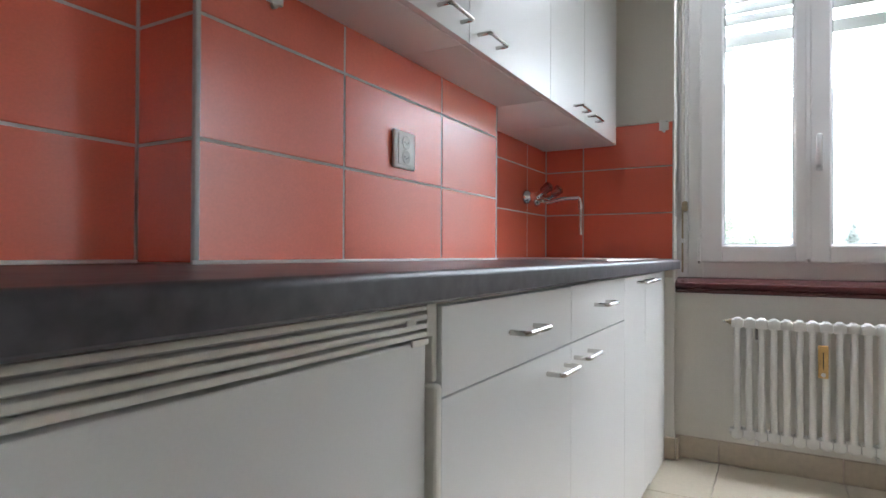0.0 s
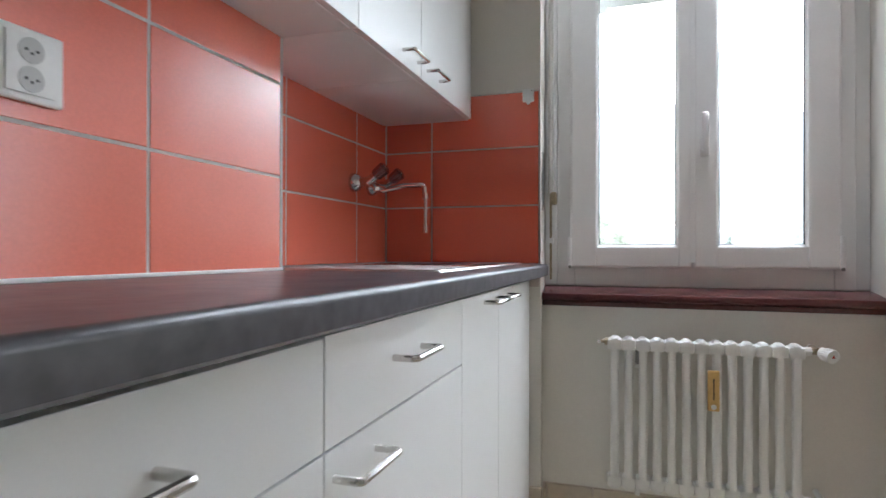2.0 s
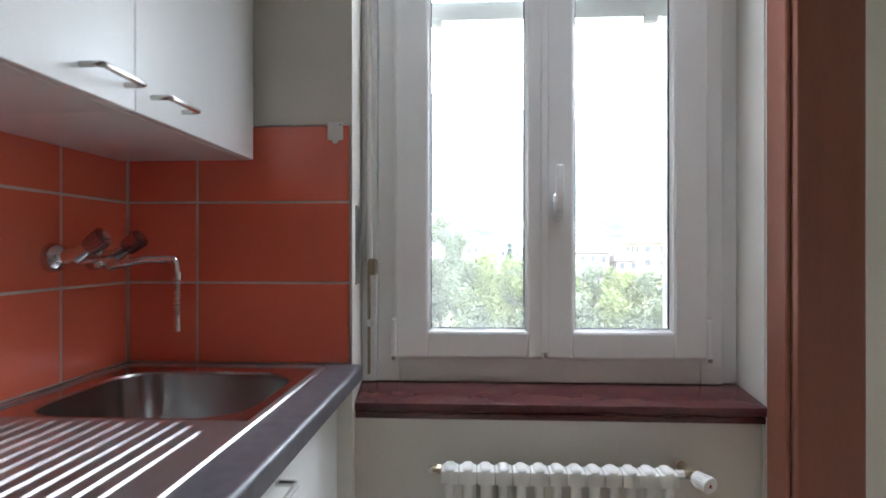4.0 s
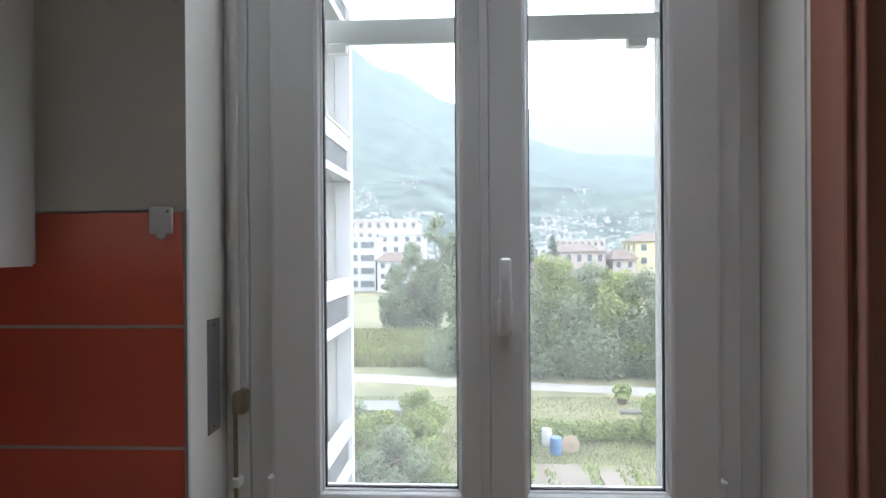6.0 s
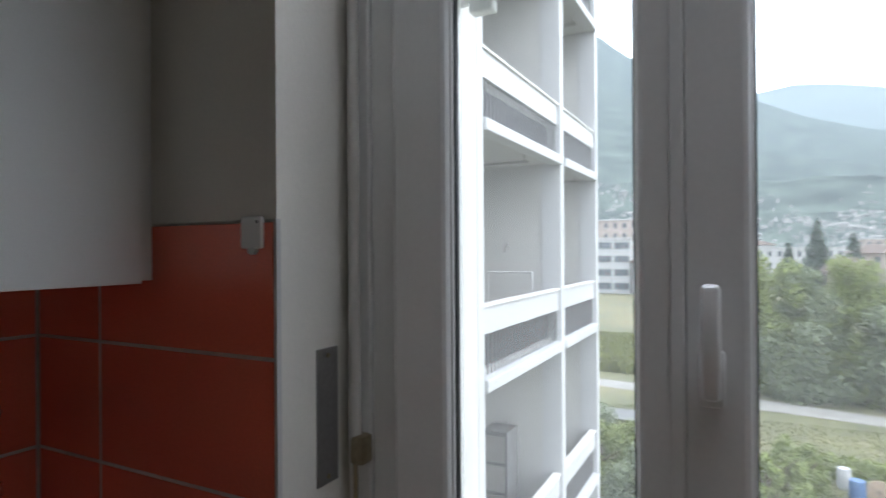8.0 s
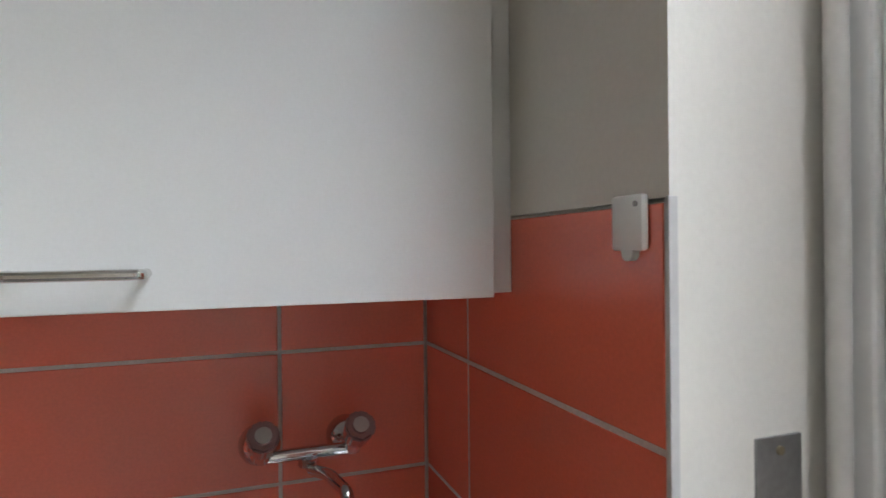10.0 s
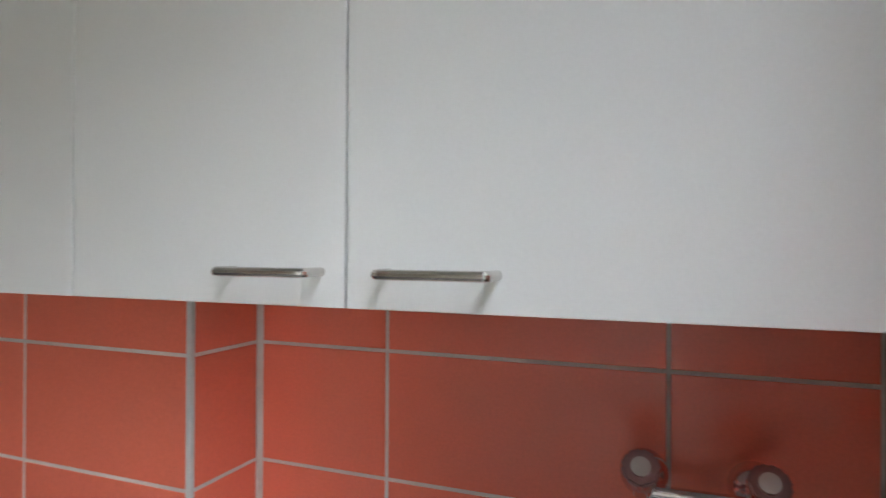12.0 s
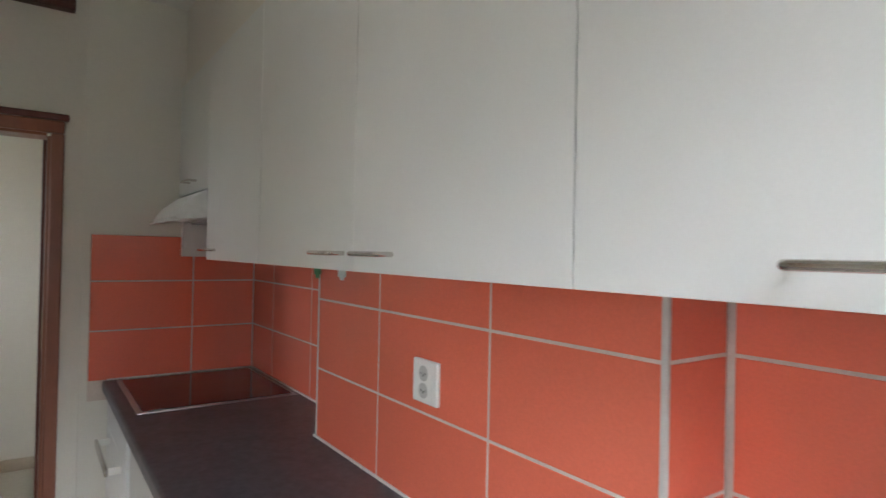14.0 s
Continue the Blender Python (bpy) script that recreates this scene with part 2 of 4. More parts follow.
def thing(name, label, category, group="", kind="", at=(0, 0, 0)):
    ob = new(name)
    ob.empty_display_size = 0.05
    ob.location = at
    return tagged(ob, label, category, group, kind)


def box(name, a, b, material, parent=None, bevel=0.0, label="", kind="", seg=2):
    return part(name, add_box(bmesh.new(), a, b, bevel, seg), material, parent, label, kind, crisp=True)


def setting(name, boxes, material, label, category, bevel=0.0):
    bm = bmesh.new()
    for a, b in boxes:
        add_box(bm, a, b, bevel)
    ob = part(name, bm, material, crisp=True)
    return tagged(ob, label, category, kind="structure")


# ---- the kitchen's shell ----
Z_TOP, ROW = 0.88, 0.207           # worktop, height of a tile row
X_CH, Y_CH0, Y_CH1 = 0.157, -2.097, -0.921   # boxed-out chase
Y_END, X_R, Z_CEIL = -3.235, 1.64, 2.5
X_W0, X_W1, Y_NICHE = 0.590, 1.636, 0.06     # window niche
TT = 0.008                         # tile thickness
G = 0.0023                         # half a joint

wall_west = setting("wall_west", [((-0.25, Y_END - 0.2, 0), (-TT, 0.45, Z_CEIL)),
                                  ((-TT, Y_CH0 + TT, 0), (X_CH - TT, Y_CH1 - TT, 1.47))], GROUT,
                    "grouted kitchen wall behind the orange tiles with boxed-out chase", "wall")
wall_west_upper = setting("wall_west_upper", [((-TT, Y_END, 2.142), (0.322, TT, Z_CEIL))], PAINT,
                          "cream painted soffit above the wall cabinets", "wall")
wall_north = setting("wall_north", [
    ((-TT, TT, 0), (X_W0, 0.03, 1.492)), ((-TT, 0.03, 0), (0.579, 0.40, 1.492)),
    ((-TT, 0.0, 1.492), (X_W0, 0.03, Z_CEIL)), ((-TT, 0.03, 1.492), (0.579, 0.40, Z_CEIL)),
    ((X_W1, 0.05, 0), (X_R + 0.16, 0.40, Z_CEIL)),
    ((X_W0, 0.02, 2.32), (X_W1, 0.03, Z_CEIL)), ((0.579, 0.03, 2.32), (X_W1, 0.40, Z_CEIL)),
    ((0.579, Y_NICHE, 0), (X_W1, 0.40, 0.735))], PAINT, "cream painted window wall with a shallow radiator niche", "wall")
# doorway's far edge is unseen and was set by the light it lets in
wall_east = setting("wall_east", [
    ((X_R, -0.072 + 0.002, 0), (X_R + 0.12, 0.05, Z_CEIL)),
    ((X_R, -1.42, 2.02), (X_R + 0.12, -0.07, Z_CEIL)),
    ((X_R, Y_END - 0.2, 0), (X_R + 0.12, -1.42, Z_CEIL))], PAINT, "cream painted wall with a doorway", "wall")
wall_south = setting("wall_south", [
    ((-TT, Y_END - 0.12, 0), (0.672, Y_END - TT, 1.492)),
    ((-TT, Y_END - 0.12, 1.492), (0.70, Y_END, Z_CEIL)),
    ((0.672, Y_END - 0.12, 0), (0.70, Y_END, 1.492)),
    ((0.70, Y_END - 0.12, 0), (0.81, Y_END - 0.012, Z_CEIL)),
    ((0.81, Y_END - 0.12, 1.90), (1.56, Y_END - 0.012, Z_CEIL)),
    ((1.56, Y_END - 0.12, 0), (X_R, Y_END - 0.012, Z_CEIL))], PAINT, "cream painted end wall with a doorway", "wall")
ceiling = setting("ceiling", [((-0.25, Y_END - 2.0, Z_CEIL), (4.4, 0.40, Z_CEIL + 0.15))], CEIL, "plain white painted ceiling", "ceiling")
floor = setting("floor", [((-0.25, Y_END - 2.0, -0.2), (4.4, 0.40, -0.008))], GROUT, "grey grout bed below beige floor tiles", "floor")

# the hall behind the end door and the room behind the side door
setting("wall_hall_west", [((0.2, Y_END - 1.80, 0), (0.32, Y_END - 0.12, Z_CEIL))], PAINT, "pale painted side wall of the hall", "wall")
setting("wall_hall", [((0.2, Y_END - 1.95, 0), (2.6, Y_END - 1.80, Z_CEIL))], PAINT, "pale painted hall wall behind the doorway", "wall")
# unseen opening, added and sized to let sky light into the hall
setting("wall_hall_east", [((2.5, Y_END - 1.80, 0), (2.6, Y_END - 0.2, 1.15)), ((2.5, Y_END - 1.80, 1.95), (2.6, Y_END - 0.2, Z_CEIL)),
                           ((2.5, Y_END - 1.80, 1.15), (2.6, Y_END - 1.35, 1.95)), ((2.5, Y_END - 0.80, 1.15), (2.6, Y_END - 0.2, 1.95))], PAINT,
        "pale painted end wall of the hall with an added light opening", "wall")
setting("baseboard_hall", [((0.32, Y_END - 1.80, 0), (2.499, Y_END - 1.788, 0.075))], BASET, "pale tile skirting along the hall wall", "baseboard")
# window opening is added for the fill lamp; closed wall keeps hall light out
setting("wall_room", [((4.2, -3.4, 0), (4.35, 0.4, Z_CEIL)), ((X_R + 0.121, -3.4, 0), (4.2, -3.25, Z_CEIL)),
                      ((1.80, 0.25, 0), (2.16, 0.40, Z_CEIL)), ((4.1, 0.25, 0), (4.2, 0.40, Z_CEIL)),
                      ((2.16, 0.25, 0), (4.1, 0.40, 0.5)), ((2.16, 0.25, 2.3), (4.1, 0.40, Z_CEIL))], PAINT,
        "pale painted walls of the neighbouring room with an added window opening", "wall")


# ---- tiled surfaces ----
def tile_mesh(w, h, t=TT):
    bm = bmesh.new()
    add_box(bm, (0, 0, 0), (w, h, t))
    top = [e for e in bm.edges if all(abs(v.co.z - t) < 1e-6 for v in e.verts)]
    bmesh.ops.bevel(bm, geom=top, offset=0.0016, segments=1, affect="EDGES")
    bmesh.ops.recalc_face_normals(bm, faces=bm.faces)
    me = bpy.data.meshes.new("tile")
    bm.to_mesh(me)
    bm.free()
    return me


TILE_CACHE = {}


def lay(parent, origin, u, v, us, vs, material, name="tile", t=TT):
    """Tiles on a plane: u and v run along it, us and vs are the joint lines."""
    u, v = Vector(u), Vector(v)
    n = u.cross(v)
    rot = Matrix((u, v, n)).transposed().to_4x4()
    for a, b in zip(us, us[1:]):
        for c, d in zip(vs, vs[1:]):
            key = (round(b - a, 4), round(d - c, 4), material.name, t)
            if key not in TILE_CACHE:
                TILE_CACHE[key] = tile_mesh(b - a - 2 * G, d - c - 2 * G, t)
                TILE_CACHE[key].materials.append(material)
            ob = new(name, TILE_CACHE[key])
            ob.matrix_world = Matrix.Translation(Vector(origin) + u * (a + G) + v * (c + G)) @ rot
            ob.parent = parent


ROWS = [Z_TOP, Z_TOP + ROW, Z_TOP + 2 * ROW, 1.490]

# ---- door casings ----
def door_casing(name, label, axis_boxes, top_boxes, lining):
    ob = thing(name, label, "door frame", kind="structure")
    for a, b in axis_boxes:
        box("casing", a, b, CASING, ob, 0.006)
    for a, b in top_boxes:
        box("head_casing", a, b, CASING, ob, 0.006)
    for a, b in lining:
        box("lining", a, b, CASING, ob, 0.004)
    return ob


door_casing("door_1", "reddish-brown wooden door frame of the open side doorway", [((X_R - 0.014, -0.074, 0.0), (X_R, 0.020, 2.06)),
            ((X_R - 0.014, -1.51, 0.0), (X_R, -1.418, 2.06))], [((X_R - 0.014, -1.418, 1.98), (X_R, -0.074, 2.06))],
            [((X_R - 0.002, -0.10, 0.0), (X_R + 0.15, -0.0742, 2.0)), ((X_R - 0.002, -1.418, 0.0), (X_R + 0.15, -1.394, 2.0)),
             ((X_R - 0.002, -1.394, 1.976), (X_R + 0.15, -0.10, 2.0))])
YD = Y_END - 0.012
d2 = door_casing("door_2", "reddish-brown wooden door frame with moulded head, standing open", [((0.770, YD, 0.0), (0.816, YD + 0.022, 1.885)),
            ((1.558, YD, 0.0), (1.622, YD + 0.022, 1.885))], [((0.770, YD, 1.885), (1.622, YD + 0.022, 1.935))],
            [((0.810, YD - 0.13, 0.0), (0.828, YD - 0.001, 1.875)), ((1.544, YD - 0.13, 0.0), (1.564, YD - 0.001, 1.875)),
             ((0.828, YD - 0.13, 1.875), (1.564, YD - 0.001, 1.897))])
box("cornice", (0.755, YD, 1.935), (1.637, YD + 0.04, 1.962), DARKWOOD, d2, 0.008, "dark moulded cornice")
box("strike_plate", (0.828, YD - 0.05, 1.02), (0.830, YD - 0.022, 1.18), BRASS, d2, 0.0008, "brass strike plate")
box("door_stop", (0.828, YD - 0.13, 0.0), (0.840, YD - 0.09, 1.87), DARKWOOD, d2, 0.002)
board = thing("wooden_pelmet", "dark red-brown wooden pelmet board above the doorway", "pelmet", at=(1.2, YD, 2.38))
box("board", (-0.455, 0.0, 0.0), (0.40, 0.05, 0.10), DARKWOOD, board, 0.005)
box("lip", (-0.455, 0.05, 0.0), (0.40, 0.06, 0.02), DARKWOOD, board, 0.003)

# skirting tiles
base = setting("baseboard", [((X_W0 + 0.001, Y_NICHE - 0.002, 0.0), (X_R - 0.015, Y_NICHE, 0.10)),
                             ((X_R - 0.002, Y_END + 0.01, 0.0), (X_R, -1.512, 0.10))], GROUT, "beige ceramic skirting tiles", "baseboard")
lay(base, (X_W0, Y_NICHE, 0.0), (1, 0, 0), (0, 0, 1), [0.006, 0.175, 0.62, 1.03], [0.001, 0.10], BASET, "skirting_tile", 0.009)
lay(base, (0.60, 0.0, 0.0), (0, 1, 0), (0, 0, 1), [-0.006, 0.055], [0.001, 0.10], BASET, "skirting_tile", 0.009)
lay(base, (0.54, TT, 0.0), (1, 0, 0), (0, 0, 1), [0.0, 0.058], [0.001, 0.10], BASET, "skirting_tile", 0.015)

# ---- window ----
YF = 0.17
win = thing("window_1", "white double-casement plastic window, closed, half-lowered roller shutter outside", "window", kind="structure")
box("frame", (X_W0 + 0.036, YF + 0.012, 0.797), (0.690, YF + 0.075, 2.30), PVC, win, 0.004)
box("frame", (1.528, YF + 0.012, 0.797), (X_W1 - 0.046, YF + 0.075, 2.30), PVC, win, 0.004)
box("frame", (0.690, YF + 0.012, 0.797), (1.528, YF + 0.075, 0.885), PVC, win, 0.004)
box("frame", (0.690, YF + 0.012, 2.235), (1.528, YF + 0.075, 2.30), PVC, win, 0.004)
box("guide", (0.5795, YF + 0.006, 0.797), (X_W0 + 0.0355, YF + 0.10, 2.32), PVC, win, 0.004)
box("guide", (X_W1 - 0.045, YF + 0.03, 0.797), (X_W1, YF + 0.10, 2.32), PVC, win, 0.004)


def ring(name, x0, x1, g0, g1, z0, z1, gz0, gz1, ya, yb, material, parent, bevel=0.006):
    """A rectangular frame of four mitre-free members, joined."""
    bm = bmesh.new()
    add_box(bm, (x0, ya, z0), (g0, yb, z1), bevel)
    add_box(bm, (g1, ya, z0), (x1, yb, z1), bevel)
    add_box(bm, (g0 - bevel, ya + 0.0006, z0), (g1 + bevel, yb - 0.0006, gz0), bevel)
    add_box(bm, (g0 - bevel, ya + 0.0006, gz1), (g1 + bevel, yb - 0.0006, z1), bevel)
    return part(name, bm, material, parent, crisp=True)


for x0, x1, g0, g1 in ((0.676, 1.096, 0.774, 1.047), (1.099, 1.545, 1.179, 1.448)):
    sash = ring("sash", x0, x1, g0, g1, 0.866, 2.25, 0.945, 2.16, YF - 0.008, YF + 0.055, PVC, win, 0.009)
    ring("glazing_bead", g0 - 0.006, g1 + 0.006, g0 + 0.004, g1 - 0.004, 0.939, 2.166, 0.949, 2.156, YF + 0.004, YF + 0.03, PVC, sash, 0.004)
    ring("gasket", g0 - 0.002, g1 + 0.002, g0 + 0.0065, g1 - 0.0065, 0.943, 2.16, 0.9515, 2.153, YF + 0.012, YF + 0.024, GASKET, sash, 0.001)
    p = box("pane", (g0 - 0.002, YF + 0.024, 0.943), (g1 + 0.002, YF + 0.028, 2.165), PANE, sash)
    p.visible_shadow = False
box("meeting_strip", (1.088, YF - 0.012, 0.885), (1.104, YF - 0.0085, 2.24), PVC, win, 0.0015)
for hx in (0.668, 1.540):
    box("hinge_cover", (hx, YF - 0.014, 0.868), (hx + 0.014, YF + 0.010, 0.978), PVC, win, 0.004)
    box("hinge_pin", (hx + 0.002, YF - 0.016, 0.862), (hx + 0.012, YF - 0.002, 0.873), STRAP, win, 0.002)
bm = bmesh.new()
add_box(bm, (1.120, YF - 0.022, 1.255), (1.150, YF - 0.008, 1.325), 0.006)
add_cyl(bm, (1.135, YF - 0.012, 1.29), (1.135, YF - 0.034, 1.29), 0.0095, seg=14)
handle = part("handle_base", bm, PVC, win)
bm = bmesh.new()
add_box(bm, (1.124, YF - 0.046, 1.268), (1.146, YF - 0.030, 1.405), 0.007, 3)
part("lever", bm, PVC, handle)

# stone sill
bm = bmesh.new()
add_box(bm, (X_W0 + 0.002, 0.028, 0.734), (X_W1 - 0.004, YF + 0.03, 0.7515), 0.004)
prof = [(0.022, 0.758), (0.022, 0.772), (0.024, 0.776), (0.028, 0.778), (YF + 0.011, 0.7965), (YF + 0.11, 0.7965), (YF + 0.11, 0.752), (0.028, 0.752)]
ends = [[bm.verts.new((x if y < 0.1 else min(x, 0.5795) if x < 1 else x, y, z)) for y, z in prof] for x in (X_W0 + 0.002, X_W1 - 0.004)]
for k in range(len(prof)):
    bm.faces.new((ends[0][k], ends[0][(k + 1) % len(prof)], ends[1][(k + 1) % len(prof)], ends[1][k]))
bm.faces.new(ends[0][::-1]), bm.faces.new(ends[1])
tagged(part("window_sill", bm, MARBLE), "polished dark red stone window sill", "window sill", kind="structure")

# roller shutter, half lowered
shut = thing("roller_shutter", "grey roller shutter slats with lit gaps, partly lowered outside the window", "shutter", at=(1.11, 0.29, 1.861))
for i in range(11):
    z = 0.004 + i * 0.049 + (0.055 if i else 0)
    h = 0.055 if i == 0 else 0.040
    bm = bmesh.new()
    add_box(bm, (-0.515, -0.007, z), (0.515, 0.007, z + h), 0.005, 2)
    part("end_slat" if i == 0 else "slat", bm, SHUTTER, shut)
for sx in (-0.325, 0.312):
    box("stopper", (sx - 0.021, -0.022, -0.018), (sx + 0.021, 0.004, 0.0035), SHUTTER, shut, 0.004)

# outside reveal of the window
setting("wall_outer", [((1.495, 0.33, 0.74), (1.6595, 0.40, 2.34)), ((0.36, 0.40, -3), (X_W0, 0.50, 6)), ((1.66, 0.40, -3), (3.4, 0.62, 6)), ((X_W0, 0.4005, -3), (1.66, 0.50, 0.74)),
                       ((X_W0, 0.40, 2.34), (1.66, 0.50, 6))], CONC, "white rendered outer wall", "wall")

# strap plate and crank rod on the window reveal
plate = thing("strap_plate", "narrow grey metal shutter plate in the window reveal", "cover plate", at=(0.577, 0.1215, 1.077))
box("plate", (0.0, -0.026, 0.0), (0.004, 0.026, 0.216), STRAP, plate, 0.001)
for z in (0.012, 0.204):
    part("screw", add_cyl(bmesh.new(), (0.004, 0, z), (0.006, 0, z), 0.004, seg=10), BRASS, plate)
rod = thing("crank_rod", "white tube crank rod of the roller shutter with metal joint", "crank rod", at=(0.604, 0.162, 1.12))
part("tube", add_cyl(bmesh.new(), (0, 0, 0.03), (0, 0, 1.15), 0.0095), TUBE, rod)
part("sleeve", add_cyl(bmesh.new(), (0, 0, 0.018), (0, 0, 0.11), 0.0110), TUBE, rod)
part("joint", add_cyl(add_cyl(bmesh.new(), (0, 0, 0.0), (0, 0, 0.02), 0.005), (0, 0, -0.012), (0, 0, 0.004), 0.0035), CHROME, rod)
part("lower_rod", add_cyl(bmesh.new(), (0, 0.002, -0.30), (0, 0, -0.01), 0.0042), BRASS, rod)
bm = bmesh.new()
add_box(bm, (-0.004, -0.012, -0.02), (0.022, 0.0215, 0.028), 0.006)
part("bracket", bm, BRASS, rod)
box("lower_clip", (-0.006, -0.008, -0.165), (0.010, 0.0215, -0.145), PVC, rod, 0.003)

# ---- radiator ----
rad = thing("radiator", "white tubular column radiator under the window sill", "radiator", at=(0.842, -0.02, 0.15))
for i in range(13):
    x = i * 0.0435
    bm = bmesh.new()
    add_box(bm, (x - 0.0125, -0.046, 0.02), (x + 0.0125, -0.020, 0.475), 0.0095, 3)
    for z in (0.0, 0.446):
        add_box(bm, (x - 0.0217, -0.046, z + 0.008), (x + 0.0217, 0.008, z + 0.042), 0.005, 2)
        add_box(bm, (x - 0.0150, -0.0465, z), (x + 0.0150, 0.0085, z + 0.050), 0.011, 3)
    part("column", bm, RAD, rad)
part("plug", add_cyl(add_cyl(bmesh.new(), (-0.022, 0, 0.474), (-0.034, 0, 0.474), 0.013, seg=6), (-0.034, 0, 0.474), (-0.05, 0, 0.474), 0.006), BRASS, rad)
part("vent_valve", add_cyl(bmesh.new(), (-0.05, -0.012, 0.474), (-0.05, 0.010, 0.474), 0.006, seg=8), CHROME, rad)
part("plug", add_cyl(bmesh.new(), (-0.03, 0, 0.022), (-0.022, 0, 0.022), 0.016, seg=8), RAD, rad)
for z in (0.022, 0.474):
    part("nipple", add_cyl(bmesh.new(), (0.5437, -0.008, z), (0.566, -0.004, z), 0.013, seg=8), RAD, rad)
valve = part("valve", add_cyl(add_cyl(bmesh.new(), (0.562, 0, 0.474), (0.60, 0, 0.474), 0.011, seg=8), (0.585, 0.06, 0.474), (0.585, -0.012, 0.474), 0.012, seg=8), BRASS, rad, "tarnished valve")
bm = add_cyl(bmesh.new(), (0.594, -0.012, 0.472), (0.612, -0.052, 0.466), 0.0165, 0.0195, 24)
head = part("thermostat_head", bm, PLASTIC, rad)
rib = bmesh.new()
add_box(rib, (-0.0016, -0.015, -0.0016), (0.0016, 0.015, 0.0016), 0.0007, 1)
rib_me = bpy.data.meshes.new("rib")
rib.to_mesh(rib_me)
rib.free()
rib_me.materials.append(PLASTIC)
for k in range(18):
    a = k * math.tau / 18
    ob = new("rib", rib_me)
    ob.parent = head
    ob.location = (0.605 + 0.0186 * math.cos(a), -0.036, 0.4685 + 0.0186 * math.sin(a))
    ob.rotation_euler = (0, 0, radians(24))
part("mark", add_cyl(bmesh.new(), (0.6122, -0.0522, 0.466), (0.6130, -0.0540, 0.4658), 0.006, seg=3), REDCAP, head, "red mark")
part("pipe", add_cyl(bmesh.new(), (0.585, 0.05, 0.474), (0.585, 0.079, 0.474), 0.010), RAD, rad)
part("pipe", add_tube(bmesh.new(), [(0.56, 0, 0.022), (0.60, 0, 0.022), (0.60, 0.079, 0.022)], 0.009), RAD, rad)
for x in (0.07, 0.47):
    box("foot_bracket", (x - 0.008, -0.02, -0.022), (x + 0.008, 0.079, 0.0), RAD, rad, 0.003)
tag = thing("heat_meter", "tan evaporator heat meter clipped onto the radiator columns", "heat meter", at=(1.135, -0.068, 0.432))
box("case", (-0.017, -0.012, 0.0), (0.017, 0.002, 0.125), WOODTAG, tag, 0.004)
box("scale", (-0.0018, -0.0135, 0.035), (0.0018, -0.0122, 0.10), BLACK, tag)
part("seal", add_cyl(bmesh.new(), (0, -0.012, 0.014), (0, -0.0145, 0.014), 0.008), PLASTIC, tag)
tag2 = thing("small_meter", "small dark meter with white clip between the radiator columns", "heat meter", at=(0.913, -0.02, 0.545))
box("body", (-0.007, -0.02, 0.012), (0.007, 0.02, 0.06), STRAP, tag2, 0.003)
box("clip", (-0.009, -0.024, 0.0), (0.009, 0.02, 0.012), PLASTIC, tag2, 0.003)


# ---- base cabinets ----
X_F = 0.597                        # plane of the cabinet fronts
Z_BASE = Z_TOP - 0.041


def bow_handle(parent, p, along, out, length=0.106, reach=0.033, r=0.0048):
    """A bent round-bar handle: p is its middle on the front."""
    p, along, out = Vector(p), Vector(along), Vector(out)
    a, b = p - along * length / 2, p + along * length / 2
    bm = add_tube(bmesh.new(), [a, a + out * reach, b + out * reach, b], r, 10, 5)
    return part("handle", bm, SATIN, parent, "satin nickel bow handle")


def base_unit(y0, y1, fronts, label):
    """A cabinet carcass with fronts: (name, y0, y1, z0, z1, handle y, handle z)."""
    ob = thing("base_cabinet", label, "cabinet", "base cabinets under the worktop", at=(0.0, (y0 + y1) / 2, 0.0))
    ym = (y0 + y1) / 2
    low = 0.62 if "sink" in label else Z_BASE - 0.001
    bm = add_box(bmesh.new(), (0.05, y0 - ym + 0.0005, 0.10), (X_F - 0.0205, y1 - ym - 0.0005, low), 0.001)
    if low < 0.7:
        add_box(bm, (X_F - 0.045, y0 - ym + 0.0005, low), (X_F - 0.0205, y1 - ym - 0.0005, Z_BASE - 0.001), 0.001)
    part("body", bm, EDGE, ob, crisp=True)
    box("plinth", (0.05, y0 - ym + 0.0005, 0.0), (X_F - 0.055, y1 - ym - 0.0005, 0.0995), LAMINATE, ob)
    for name, a, b, z0, z1, hy, hz in fronts:
        f = box(name, (X_F - 0.0195, a - ym + 0.0013, z0 + 0.0013), (X_F, b - ym - 0.0013, z1 - 0.0013), LAMINATE, ob, 0.0014)
        if hy is not None:
            bow_handle(f, (X_F, hy - ym, hz), (0, 1, 0), (1, 0, 0))
    return ob


ZD = 0.710
base_unit(-2.056, -1.4985, [("drawer", -2.056, -1.4985, ZD, 0.832, -1.776, 0.771), ("door", -2.056, -1.4985, 0.105, ZD, -1.597, 0.671)],
          "white laminate base cabinet with one drawer above a door")
base_unit(-1.4985, -0.990, [("drawer", -1.4985, -0.990, ZD, 0.834, -1.262, 0.779), ("door", -1.4985, -0.990, 0.105, ZD, -1.424, 0.676)],
          "white laminate base cabinet with drawer and right-hung door")
base_unit(-0.990, -0.345, [("door", -0.990, -0.684, 0.105, 0.834, -0.768, 0.813), ("door", -0.684, -0.345, 0.105, 0.834, -0.642, 0.814)],
          "white laminate sink cabinet with two plain doors")
filler = thing("end_cabinet", "narrow white laminate cabinet end beside the window wall", "cabinet", at=(0, -0.1, 0))
